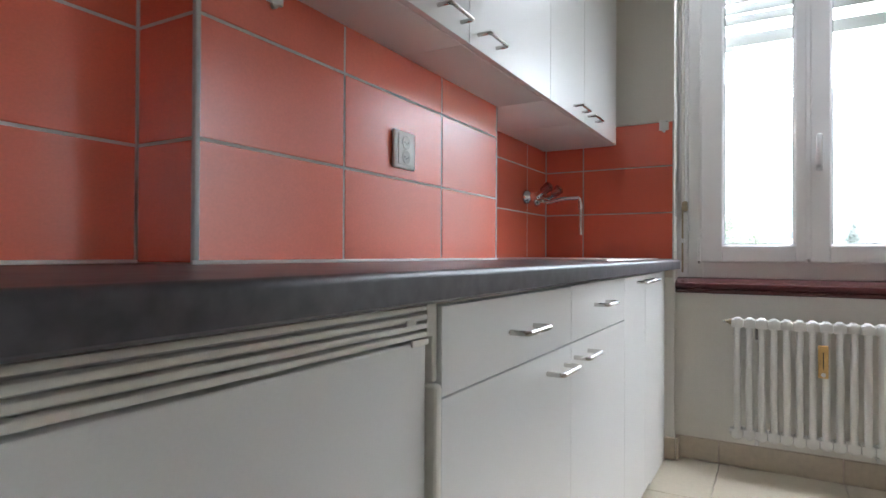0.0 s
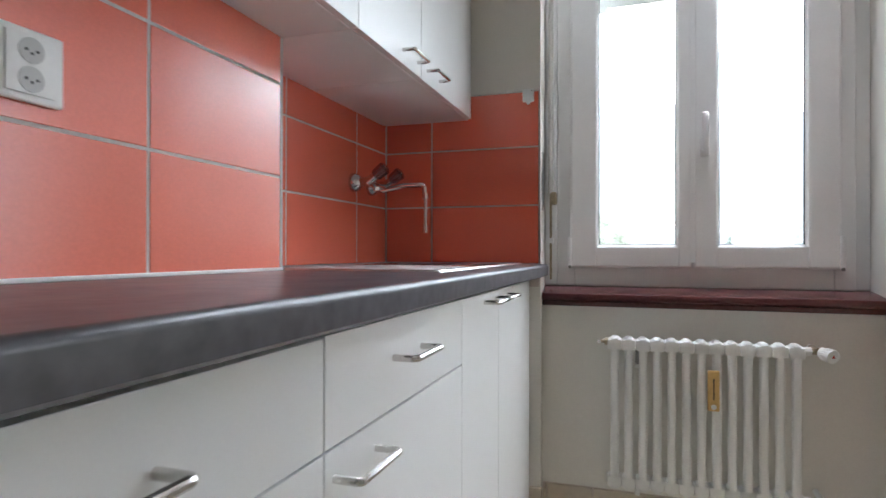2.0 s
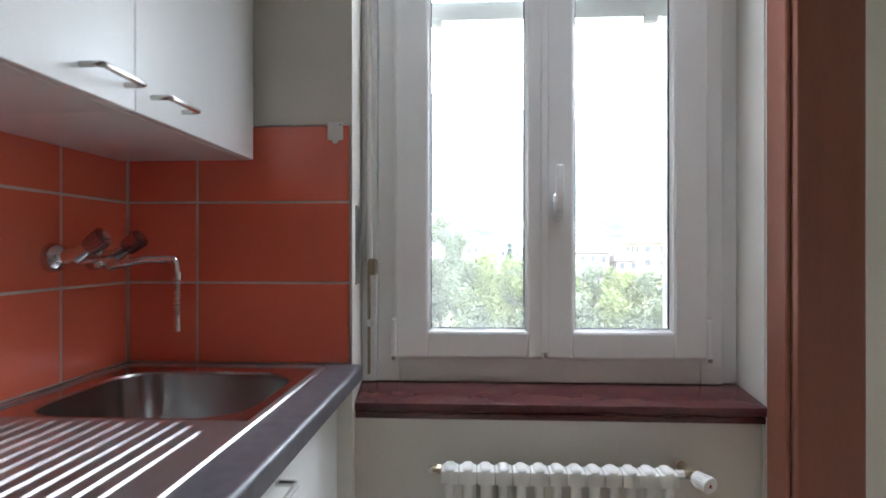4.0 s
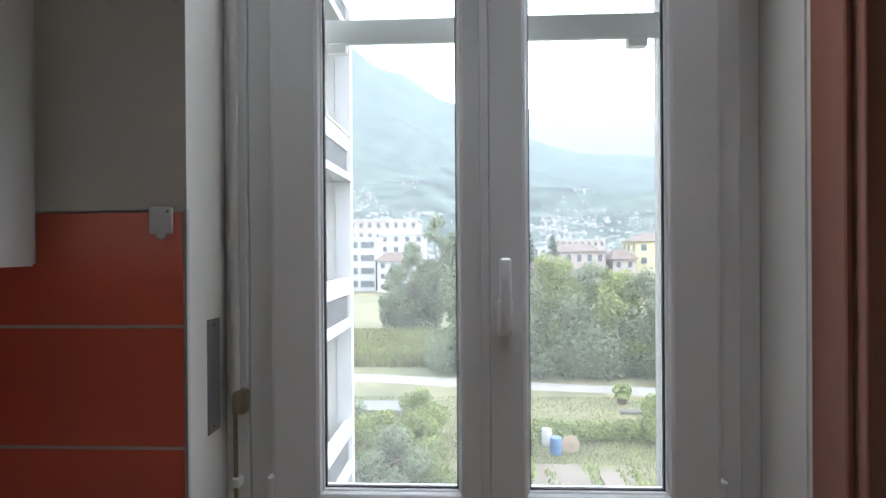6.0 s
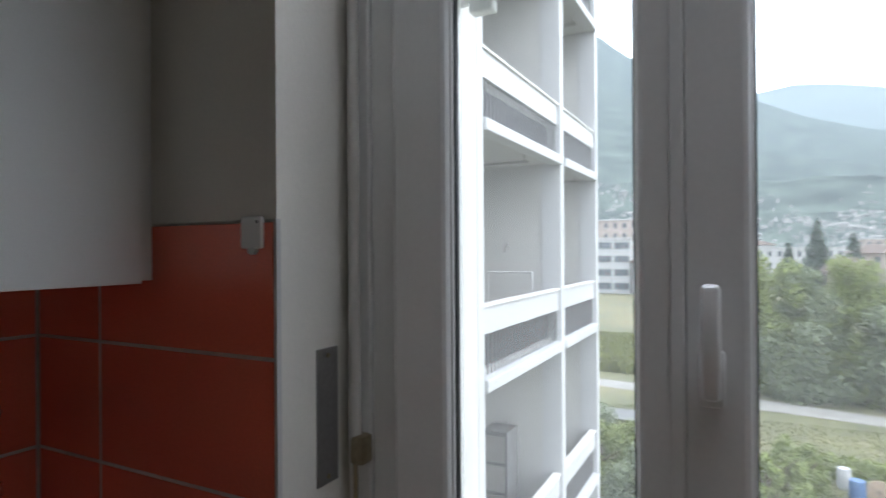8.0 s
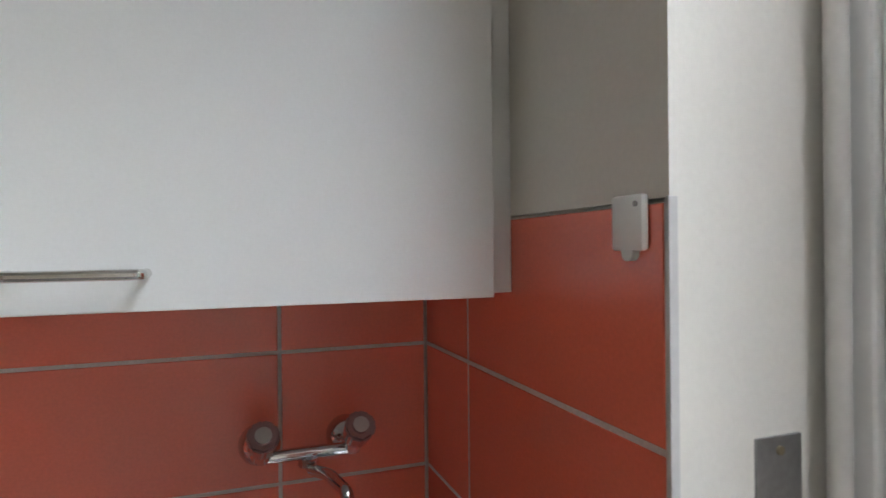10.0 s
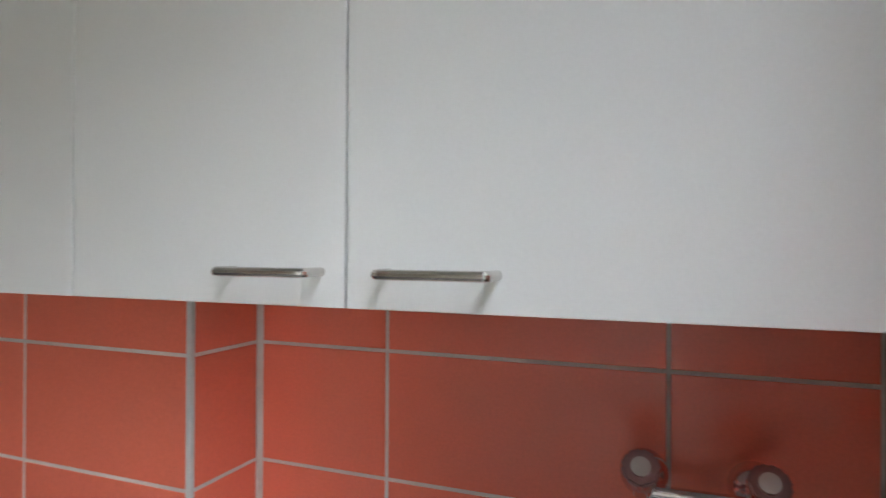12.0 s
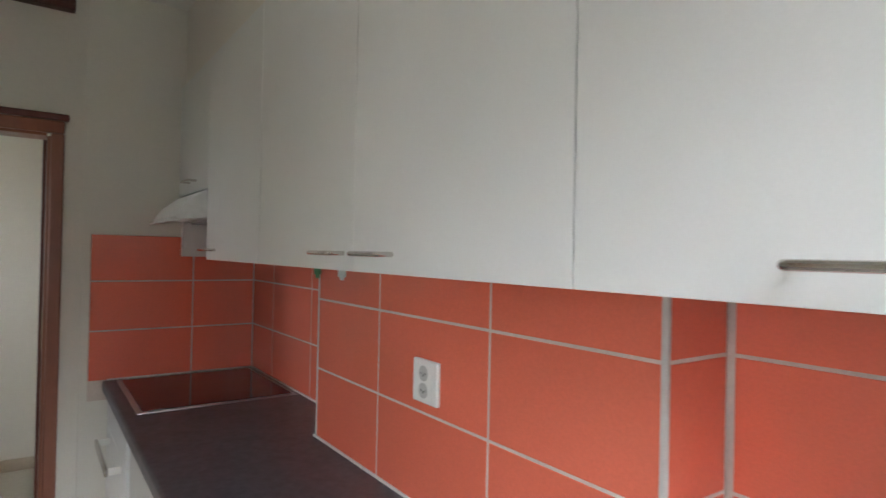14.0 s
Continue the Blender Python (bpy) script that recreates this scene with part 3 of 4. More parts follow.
box("panel", (0.45, -0.2435, 0.0), (0.552, 0.098, Z_BASE - 0.002), LAMINATE, filler, 0.001)
base_unit(-3.225, -2.625, [("oven_door", -3.225, -2.625, 0.20, 0.70, None, 0), ("control_panel", -3.225, -2.625, 0.70, 0.834, None, 0)],
          "white built-in oven unit below the glass hob")
oven_bar = thing("oven_handle", "square white and grey oven door handle", "handle", at=(X_F, -2.93, 0.66))
box("bar", (0.040, -0.19, -0.014), (0.052, 0.19, 0.014), SATIN, oven_bar, 0.003)
for y in (-0.186, 0.174):
    box("arm", (0.0, y, -0.012), (0.0398, y + 0.012, 0.012), PLASTIC, oven_bar, 0.003)

# built-under refrigerator with vent grille
fr = thing("refrigerator", "white built-under refrigerator with slotted vent grille under the worktop", "refrigerator", at=(0, -2.34, 0))
box("body", (0.05, -0.28, 0.0), (X_F - 0.03, 0.272, Z_BASE - 0.002), EDGE, fr)
box("door", (X_F - 0.029, -0.279, 0.08), (X_F - 0.010, 0.262, 0.789), LAMINATE, fr, 0.003)
gr = box("vent_frame", (X_F - 0.029, -0.279, 0.795), (X_F - 0.020, 0.271, Z_BASE - 0.002), PROFILE, fr)
for i, z in enumerate((0.7945, 0.8055, 0.8165, 0.828)):
    bm = bmesh.new()
    add_box(bm, (X_F - 0.0195, -0.279, z), (X_F - 0.004, 0.255, z + 0.0068), 0.0015)
    part("vent_slat", bm, GRILLE, gr)
box("vent_end", (X_F - 0.0195, 0.2555, 0.7935), (X_F - 0.004, 0.271, Z_BASE - 0.002), GRILLE, gr, 0.002)
box("vent_slider", (X_F - 0.004, 0.205, 0.812), (X_F - 0.001, 0.225, 0.820), GRILLE, gr, 0.001)
box("latch", (X_F - 0.0095, 0.225, 0.784), (X_F - 0.006, 0.262, 0.7925), GRILLE, fr, 0.001)
box("filler_strip", (X_F - 0.029, 0.2715, 0.733), (X_F - 0.006, 0.2835, Z_BASE - 0.002), GRILLE, fr, 0.002)
bm = add_box(bmesh.new(), (X_F - 0.029, 0.2635, 0.08), (X_F + 0.004, 0.2825, 0.732), 0.007, 3)
part("grip_profile", bm, GRILLE, fr, "rounded cream grip profile")

# ---- worktop with sink and hob cut in ----
top = thing("worktop", "dark slate-grey laminate worktop with rounded front edge", "worktop", at=(0, -1.6, Z_TOP))
SX0, SX1, SY0, SY1 = 0.080, 0.496, -0.490, -0.112      # bowl


def slab(bm, x0, y0, x1, y1, round_front):
    prof = [(x0, -0.041), (x1, -0.041), (x1, -0.008), (x1, 0.0)] if not round_front else \
        [(x0, -0.041), (x1 - 0.004, -0.041), (x1, -0.037)] + \
        [(x1 - 0.010 + 0.010 * math.cos(a), -0.010 + 0.010 * math.sin(a)) for a in np.linspace(0, math.pi / 2, 7)]
    prof.append((x0, 0.0))
    rows_ = [[bm.verts.new((px, y + 1.6, pz)) for px, pz in prof] for y in (y0, y1)]
    n = len(prof)
    for i in range(n):
        bm.faces.new((rows_[0][i], rows_[0][(i + 1) % n], rows_[1][(i + 1) % n], rows_[1][i]))
    bm.faces.new(rows_[0]), bm.faces.new(rows_[1][::-1])


bm = bmesh.new()
slab(bm, 0.001, Y_END + 0.001, 0.617, -0.90, True)
slab(bm, 0.525, -0.8999, 0.617, -0.001, True)
slab(bm, 0.001, -0.8999, 0.030, -0.001, False)
slab(bm, 0.0301, -0.055, 0.5249, -0.001, False)
part("slab", bm, STONE, top)
bm = bmesh.new()
for a, b in (((X_CH, Y_CH0 - 0.008, 0), (X_CH + 0.006, Y_CH1 + 0.008, 0.007)), ((0.0, Y_END, 0), (0.006, Y_CH0, 0.007)),
             ((0.006, Y_END, 0), (0.60, Y_END + 0.006, 0.007)), ((0.006, Y_CH1, 0), (X_CH + 0.006, Y_CH1 + 0.006, 0.007))):
    add_box(bm, (a[0], a[1] + 1.6, a[2]), (b[0], b[1] + 1.6, b[2]), 0.002)
part("sealing_joint", bm, SEAL, top, "white silicone sealing joint")

# steel sink: rim, drainer with ribs, bowl
sink = thing("sink", "brushed stainless steel sink with ribbed drainer set into the worktop", "sink", at=(0.29, -0.48, Z_TOP))


def rrect(x0, y0, x1, y1, r, n=8):
    pts = []
    for cx, cy, a0 in ((x1 - r, y1 - r, 0), (x0 + r, y1 - r, 90), (x0 + r, y0 + r, 180), (x1 - r, y0 + r, 270)):
        pts += [(cx + r * math.cos(radians(a0 + 90 * i / n)), cy + r * math.sin(radians(a0 + 90 * i / n))) for i in range(n + 1)]
    return pts


def rings_mesh(levels, cap):
    bm = bmesh.new()
    rows_ = [[bm.verts.new((x - 0.29, y + 0.48, z)) for x, y in pts] for pts, z in levels]
    for a, b in zip(rows_, rows_[1:]):
        for i in range(len(a)):
            bm.faces.new((a[i], a[(i + 1) % len(a)], b[(i + 1) % len(a)], b[i]))
    if cap:
        bm.faces.new(rows_[-1])
    return bm


OX0, OY0, OX1, OY1 = 0.022, -0.925, 0.536, -0.035
bm = rings_mesh([(rrect(OX0, OY0, OX1, OY1, 0.03), 0.0005), (rrect(OX0 + 0.003, OY0 + 0.003, OX1 - 0.003, OY1 - 0.003, 0.028), 0.005),
                 (rrect(OX0 + 0.014, OY0 + 0.014, OX1 - 0.014, OY1 - 0.014, 0.022), 0.0055),
                 (rrect(OX0 + 0.019, OY0 + 0.019, OX1 - 0.019, OY1 - 0.019, 0.020), 0.0015)], False)
part("rim", bm, STEEL, sink)
DY = -0.497                         # where the drainer ends
bm = bmesh.new()
nx, nv = 420, 50
grid = []
for j in range(nv + 1):
    y = OY0 + 0.019 + (DY - OY0 - 0.019) * j / nv
    line = []
    for i in range(nx + 1):
        x = OX0 + 0.019 + (OX1 - OX0 - 0.038) * i / nx
        q = (x - 0.056) / 0.0302
        end_y = -0.507 - 2.2 * max(0, x - 0.40) ** 1.4          # the last ribs stop at a curve
        inside = min(1, max(0, (y + 0.872) / 0.02)) * min(1, max(0, (end_y - y) / 0.016)) * (1 if 0 < q < 14 else 0)
        ph = 1 - abs((q % 1) - 0.5) * 2
        line.append(bm.verts.new((x - 0.29, y + 0.48, 0.0015 + 0.0040 * inside * math.sin(math.pi / 2 * max(0, ph - 0.64) / 0.36) ** 2)))
    grid.append(line)
for j in range(nv):
    for i in range(nx):
        bm.faces.new((grid[j][i], grid[j][i + 1], grid[j + 1][i + 1], grid[j + 1][i]))
part("drainer", bm, STEEL, sink)
bowl_levels = [(rrect(OX0 + 0.019, DY, OX1 - 0.019, OY1 - 0.019, 0.02), 0.0015), (rrect(SX0, SY0, SX1, SY1, 0.10), 0.0012),
               (rrect(SX0 + 0.004, SY0 + 0.004, SX1 - 0.004, SY1 - 0.004, 0.098), -0.004),
               (rrect(SX0 + 0.012, SY0 + 0.012, SX1 - 0.012, SY1 - 0.012, 0.09), -0.165),
               (rrect(SX0 + 0.022, SY0 + 0.022, SX1 - 0.022, SY1 - 0.022, 0.08), -0.190),
               (rrect(SX0 + 0.05, SY0 + 0.05, SX1 - 0.05, SY1 - 0.05, 0.06), -0.200)]
part("bowl", rings_mesh(bowl_levels, True), BOWL, sink)
part("drain", add_cyl(bmesh.new(), (0.02, 0.157, -0.200), (0.02, 0.157, -0.196), 0.042), CHROME, sink, "chrome drain")

# wall tap with two cross handles and hose spout
tap = thing("wall_tap", "chrome two-handle wall tap with swivel spout and spring hose end", "tap", at=(0, -0.207, 1.155))
for s in (-1, 1):
    y = s * 0.067
    bm = bmesh.new()
    for k in range(6):
        a, b = math.pi / 2 * k / 6, math.pi / 2 * (k + 1) / 6 * 0.97
        add_cyl(bm, (0.004 + 0.031 * math.sin(a), y, 0), (0.004 + 0.031 * math.sin(b), y, 0), 0.032 * math.cos(a), max(0.012, 0.032 * math.cos(b)), 28, False)
    bmesh.ops.remove_doubles(bm, verts=bm.verts, dist=0.0012)
    add_cyl(bm, (0.0, y, 0), (0.004, y, 0), 0.032, 0.032, 28)
    part("flange", bm, CHROME, tap)
    part("inlet", add_cyl(bmesh.new(), (0.012, y, 0), (0.062, y, 0.004), 0.0145, 0.0155), CHROME, tap)
    bm = add_cyl(bmesh.new(), (0.055, y, 0.0), (0.085, y, 0.022), 0.016, 0.014)
    part("valve_neck", bm, CHROME, tap)
    bm = add_cyl(bmesh.new(), (0.082, y, 0.020), (0.120, y, 0.047), 0.0205, 0.0245, 8)
    bmesh.ops.bevel(bm, geom=list(bm.edges), offset=0.004, segments=2, affect="EDGES")
    knob = part("knob", bm, CLEARCAP, tap, "faceted clear acrylic knob with a reddish tint")
    part("knob_cap", add_cyl(bmesh.new(), (0.117, y, 0.0450), (0.1235, y, 0.0495), 0.0115), SATIN, knob)
part("body", add_tube(bmesh.new(), [(0.058, -0.075, -0.004), (0.058, 0.075, -0.004)], 0.0095, 18), CHROME, tap)
part("spout_nut", add_cyl(bmesh.new(), (0.060, 0.0, -0.022), (0.060, 0.0, -0.010), 0.015, seg=8), CHROME, tap)
part("spout", add_tube(bmesh.new(), [(0.060, 0.0, -0.012), (0.075, 0.003, -0.024), (0.150, 0.016, -0.006), (0.222, 0.028, -0.004), (0.226, 0.0285, -0.05)], 0.0085, 16, 8), CHROME, tap)
hose = part("hose", add_cyl(bmesh.new(), (0.226, 0.0285, -0.14), (0.226, 0.0285, -0.045), 0.0050), STRAP, tap)
for i in range(11):
    z = -0.055 - i * 0.0078
    part("coil", add_cyl(bmesh.new(), (0.226, 0.0285, z), (0.226, 0.0285, z - 0.0046), 0.0078, seg=14), CHROME, hose)
part("collar", add_cyl(bmesh.new(), (0.226, 0.0285, -0.052), (0.226, 0.0285, -0.034), 0.0112), CHROME, tap)
part("nozzle", add_cyl(bmesh.new(), (0.226, 0.0285, -0.168), (0.226, 0.0285, -0.138), 0.0090, 0.0082), CHROME, tap)

# hob
hob = thing("hob", "black glass ceramic hob with steel trim set in the worktop", "hob", at=(0.29, -2.905, Z_TOP))
box("frame", (-0.275, -0.295, 0.0002), (0.280, 0.295, 0.004), STEEL, hob, 0.0015)
box("glass", (-0.258, -0.278, 0.0042), (0.262, 0.278, 0.0062), HOBGLASS, hob, 0.0015)

# ---- wall cabinets ----
X_U, ZU0, ZU1 = 0.346, 1.398, 2.14


def wall_unit(y0, y1, z0, hy, label, hz=None):
    ym = (y0 + y1) / 2
    ob = thing("wall_cabinet", label, "cabinet", "wall cabinets above the worktop", at=(0, ym, z0))
    x0 = X_CH + 0.001 if (y0 > Y_CH0 - 0.02 and y1 < Y_CH1 + 0.02) else 0.001
    bm = add_box(bmesh.new(), (x0, y0 - ym + 0.0004, 0.0), (X_U - 0.0195, y1 - ym - 0.0004, ZU1 - z0), 0.0008)
    part("body", bm, LAMINATE, ob)
    d = box("door", (X_U - 0.0185, y0 - ym + 0.0013, 0.0005), (X_U, y1 - ym - 0.0013, ZU1 - z0 - 0.001), LAMINATE, ob, 0.0014)
    if hy is not None:
        bow_handle(d, (X_U, hy - ym, (hz or 1.434) - z0), (0, 1, 0), (1, 0, 0))
    return ob


W = "white laminate wall cabinet with bow handle"
wall_unit(-0.541, -0.031, ZU0, -0.440, W + " beside the window")
wall_unit(-0.9215, -0.541, ZU0, -0.622, "narrow " + W)
wall_unit(-1.495, -0.9215, ZU0, -1.395, W)
wall_unit(-2.085, -1.495, ZU0, -1.590, W)
wall_unit(-2.690, -2.085, ZU0, -2.615, W + " next to the hood")
wall_unit(-3.200, -2.690, 1.660, -2.93, "short white wall cabinet above the extractor hood", 1.705)
for y0, y1, lab in ((-0.0305, -0.0005, "white filler strip between wall cabinet and window wall"), (-3.234, -3.2005, "white filler strip beside the extractor hood")):
    f = thing("filler_strip", lab, "panel", at=(0, (y0 + y1) / 2, 1.394))
    h = (y1 - y0) / 2
    box("strip", (0.001, -h, 0.008), (X_U - 0.020, h, ZU1 - 1.394), LAMINATE, f, 0.001)

# extractor hood with a flap
hood = thing("extractor_hood", "white extractor hood with hinged clear-edged flap", "extractor hood", at=(0, -2.945, 1.50))
box("body", (0.002, -0.253, 0.05), (X_U - 0.022, 0.253, 0.158), PLASTIC, hood, 0.004)
box("filter", (0.03, -0.24, 0.042), (X_U - 0.05, 0.24, 0.0495), STEEL, hood, 0.002)
bm = bmesh.new()
prof = [(X_U - 0.02, 0.155), (X_U + 0.005, 0.155), (X_U + 0.075, 0.098), (X_U + 0.105, 0.050), (X_U + 0.098, 0.042), (X_U - 0.02, 0.055)]
ra = [bm.verts.new((x, -0.25, z)) for x, z in prof]
rb = [bm.verts.new((x, 0.25, z)) for x, z in prof]
for i in range(len(prof)):
    bm.faces.new((ra[i], ra[(i + 1) % 6], rb[(i + 1) % 6], rb[i]))
bm.faces.new(ra[::-1]), bm.faces.new(rb)
bmesh.ops.bevel(bm, geom=list(bm.edges), offset=0.004, segments=2, affect="EDGES")
part("flap", bm, VISOR, hood)
box("glass_edge", (X_U + 0.09, -0.252, 0.036), (X_U + 0.118, 0.252, 0.041), VISOR, hood, 0.002)

# ---- socket, clips ----
so = thing("double_socket", "white double wall socket with grey inserts on the tiles", "wall socket", at=(X_CH, -1.497, 1.160))
box("plate", (0.0, -0.0475, -0.0475), (0.011, 0.0475, 0.0475), PLASTIC, so, 0.005, seg=3)
box("inner_frame", (0.011, -0.033, -0.038), (0.0135, 0.033, 0.038), PLASTIC, so, 0.002)
for z in (-0.0185, 0.0185):
    ins = part("socket_insert", add_cyl(bmesh.new(), (0.0132, 0, z), (0.0146, 0, z), 0.0168, seg=20), SOCKET, so)
    for y, dz in ((-0.0075, 0), (0.0075, 0), (0, -0.004)):
        part("hole", add_cyl(bmesh.new(), (0.0146, y, z + dz), (0.0149, y, z + dz), 0.0022, seg=10), BLACK, ins)


def tile_clip(name, label, m):
    ob = tagged(new(name), label, "clip")
    ob.matrix_world = m
    bm = add_box(bmesh.new(), (-0.020, -0.008, -0.046), (0.020, 0.0, 0.0), 0.003)
    part("plate", bm, PLASTIC, ob)
    part("tab", add_cyl(bmesh.new(), (0, 0.0, -0.047), (0, -0.007, -0.047), 0.0075), PLASTIC, ob)
    part("screw", add_cyl(bmesh.new(), (0.013, -0.008, -0.008), (0.013, -0.0092, -0.008), 0.0025, seg=8), STRAP, ob)
    return ob


tile_clip("tile_clip", "small cream plastic clip at the top of the tiles", pose(0.548, 0.0, 1.497))
tile_clip("tile_clip", "small white plastic clip under the wall cabinets", pose(X_CH, -1.932, 1.412, rz=90))
plug = thing("green_knob", "small green plastic knob under the wall cabinet", "knob", at=(X_CH + 0.013, -2.080, 1.387))
part("knob", add_cyl(add_cyl(bmesh.new(), (0, 0, -0.018), (0, 0, 0.008), 0.011, seg=12), (0, 0, -0.03), (0, 0, -0.018), 0.006), GREENP, plug)


# ---- the balcony wing of the building ----
GZ = -9.0                           # the ground outside
wing = thing("apartment_building", "white balcony wing of the apartment building with dark railings", "building", at=(-1.36, 5.0, -0.09))
X_B, POSTS = -1.36, [5.13, 8.33, 10.75]


def rel(a):
    return (a[0] + 1.36, a[1] - 5.0, a[2])


def wbox(name, a, b, m, parent=None, bevel=0.0, label=""):
    return box(name, rel(a), rel(b), m, parent or wing, bevel, label)


for y in POSTS:
    wbox("post", (X_B - 0.30, y - 0.09, GZ), (X_B + 0.02, y + 0.09, 11.5), PANELW, None, 0.01)
wbox("end_wall", (X_B - 2.1, 1.95, GZ), (X_B + 0.015, 5.039, 11.5), CONC)
wbox("back_wall", (X_B - 2.1, 5.0395, GZ), (X_B - 1.75, 10.8, 11.5), CONC)
for y in POSTS:
    wbox("party_wall", (X_B - 1.75, y - 0.07, GZ), (X_B - 0.30, y + 0.07, 11.5), CONC)
BAR = bmesh.new()
add_box(BAR, (-0.008, -0.011, 0), (0.008, 0.011, 0.474))
bar_me = bpy.data.meshes.new("rail_bar")
BAR.to_mesh(bar_me)
BAR.free()
bar_me.materials.append(BARS)
for k in range(-3, 4):
    z = 2.88 * k
    for y0, y1 in zip(POSTS, POSTS[1:]):
        wbox("floor_slab", (X_B - 1.75, y0 + 0.071, z + 0.0), (X_B - 0.14, y1 - 0.071, z + 0.16), CONC)
        wbox("slab_edge", (X_B - 0.14, y0 + 0.09, z - 0.03), (X_B + 0.06, y1 - 0.09, z + 0.11), PANELW, None, 0.012)
        if -2 <= k <= 2:
            par = wbox("parapet_panel", (X_B - 0.10, y0 + 0.09, z + 0.59), (X_B - 0.03, y1 - 0.09, z + 0.90), PANELW, None, 0.006)
            wbox("hand_rail", (X_B - 0.13, y0 + 0.09, z + 0.901), (X_B + 0.0, y1 - 0.09, z + 0.93), PROFILE, None, 0.006)
            near = -1 <= k <= 1
            if near:
                n = 27
                for i in range(n):
                    ob = new("rail_bar", bar_me)
                    ob.parent = wing
                    ob.location = rel((X_B - 0.065, y0 + 0.13 + (y1 - y0 - 0.26) * i / (n - 1), z + 0.115))
            else:
                bm = bmesh.new()
                for i in range(27):
                    y = y0 + 0.13 + (y1 - y0 - 0.26) * i / 26
                    add_box(bm, rel((X_B - 0.071, y - 0.011, z + 0.115)), rel((X_B - 0.055, y + 0.011, z + 0.589)))
                part("rail_bars", bm, BARS, wing, kind="stuff", flat=True)
            # dark sheet behind the bars, making the gaps between them dark
            wbox("rail_gap_sheet", (X_B - 0.20, y0 + 0.13, z + 0.161), (X_B - 0.19, y1 - 0.13, z + 0.56), RAILDARK)
        # clothes airer under the ceiling of each balcony
        bm = bmesh.new()
        yy = y0 + (y1 - y0) * 0.62
        for dy in (0, 0.07, 0.14):
            add_cyl(bm, rel((X_B - 0.95, yy + dy, z - 0.10)), rel((X_B - 0.15, yy + dy, z - 0.10)), 0.008, seg=6)
        add_cyl(bm, rel((X_B - 0.9, yy + 0.07, z - 0.12)), rel((X_B - 0.9, yy + 0.07, z)), 0.010, seg=6)
        add_cyl(bm, rel((X_B - 0.2, yy + 0.07, z - 0.12)), rel((X_B - 0.2, yy + 0.07, z)), 0.010, seg=6)
        part("clothes_airer", bm, STRAP, wing)
        bm = add_box(bmesh.new(), rel((X_B - 0.9, y1 - 0.16, z + 1.55)), rel((X_B - 0.84, y1 - 0.07, z + 1.60)), 0.01)
        add_cyl(bm, rel((X_B - 0.87, y1 - 0.20, z + 1.50)), rel((X_B - 0.87, y1 - 0.12, z + 1.66)), 0.02, seg=8)
        part("wall_light", bm, STRAP, wing)
# things standing on balconies
rack = thing("drying_rack", "thin white metal drying rack leaning on a balcony wall", "drying rack", at=(-2.0, 7.75, 0.07))
part("rack_frame", add_tube(bmesh.new(), [(-0.5, 0.3, 0.0), (-0.5, 0.3, 1.02), (0.25, 0.3, 1.02), (0.25, 0.3, 0.0)], 0.012), PANELW, rack)
for i in range(6):
    part("rack_wire", add_cyl(bmesh.new(), (-0.5, 0.3, 0.2 + 0.13 * i), (0.25, 0.3, 0.2 + 0.13 * i), 0.004, seg=6), PANELW, rack)
cab = thing("balcony_cupboard", "grey metal cupboard on the lower balcony", "cupboard", at=(-2.1, 7.95, -2.81))
box("body", (-0.35, -0.25, 0.0), (0.05, 0.22, 1.45), BARS, cab, 0.01)
for z in (0.08, 0.53, 0.98):
    box("drawer", (-0.31, -0.265, z), (0.01, -0.251, z + 0.40), STRAP, cab, 0.006)

# ---- ground, road, path ----
GRASS = mat("meadow", (0.075, 0.082, 0.032), 0.9, grain=1.6, vary=0.35, stain=0.12, stain_amt=0.35, bump=0.0, dark=(0.110, 0.094, 0.052))
GRAVEL = mat("pale_gravel", (0.175, 0.168, 0.152), 0.9, grain=5, vary=0.15, stain=0.5, stain_amt=0.15)
SOIL = mat("garden_soil", (0.115, 0.095, 0.075), 0.95, grain=4, vary=0.3, stain=0.6, stain_amt=0.25)
LEAF1 = mat("leaf_willow", (0.150, 0.175, 0.105), 0.6, grain=2, vary=0.2, stain=0.4, stain_amt=0.15, island=0.2, through_light=0.4)
LEAF2 = mat("leaf_green", (0.160, 0.190, 0.058), 0.6, grain=2, vary=0.2, stain=0.5, stain_amt=0.18, island=0.22, through_light=0.4)
LEAF3 = mat("leaf_conifer", (0.045, 0.065, 0.050), 0.7, grain=2, vary=0.2, island=0.3, through_light=0.4)
TALL = mat("tall_grass", (0.135, 0.145, 0.052), 0.8, grain=1, vary=0.25, stain=0.25, stain_amt=0.25, island=0.35, through_light=0.35)
BARK = mat("bark", (0.12, 0.09, 0.065), 0.9, grain=8, vary=0.3, bump=0.4)
YELLOW = mat("yellow_render", (0.37, 0.33, 0.20), 0.85, grain=2, vary=0.04, stain=0.2, stain_amt=0.06)
PINK = mat("pink_render", (0.27, 0.228, 0.205), 0.85, grain=2, vary=0.04, stain=0.2, stain_amt=0.06)
OFFW = mat("grey_white_render", (0.31, 0.31, 0.305), 0.85, grain=2, vary=0.04, stain=0.2, stain_amt=0.06)
ROOF = mat("clay_roof", (0.075, 0.054, 0.044), 0.8, grain=3, vary=0.2, stain=0.5, stain_amt=0.15)
AGED = mat("weathered_grey", (0.10, 0.10, 0.098), 0.85, grain=5, vary=0.2, stain=0.8, stain_amt=0.2)
BLUE = mat("blue_plastic", (0.05, 0.10, 0.20), 0.45, grain=8, vary=0.06)

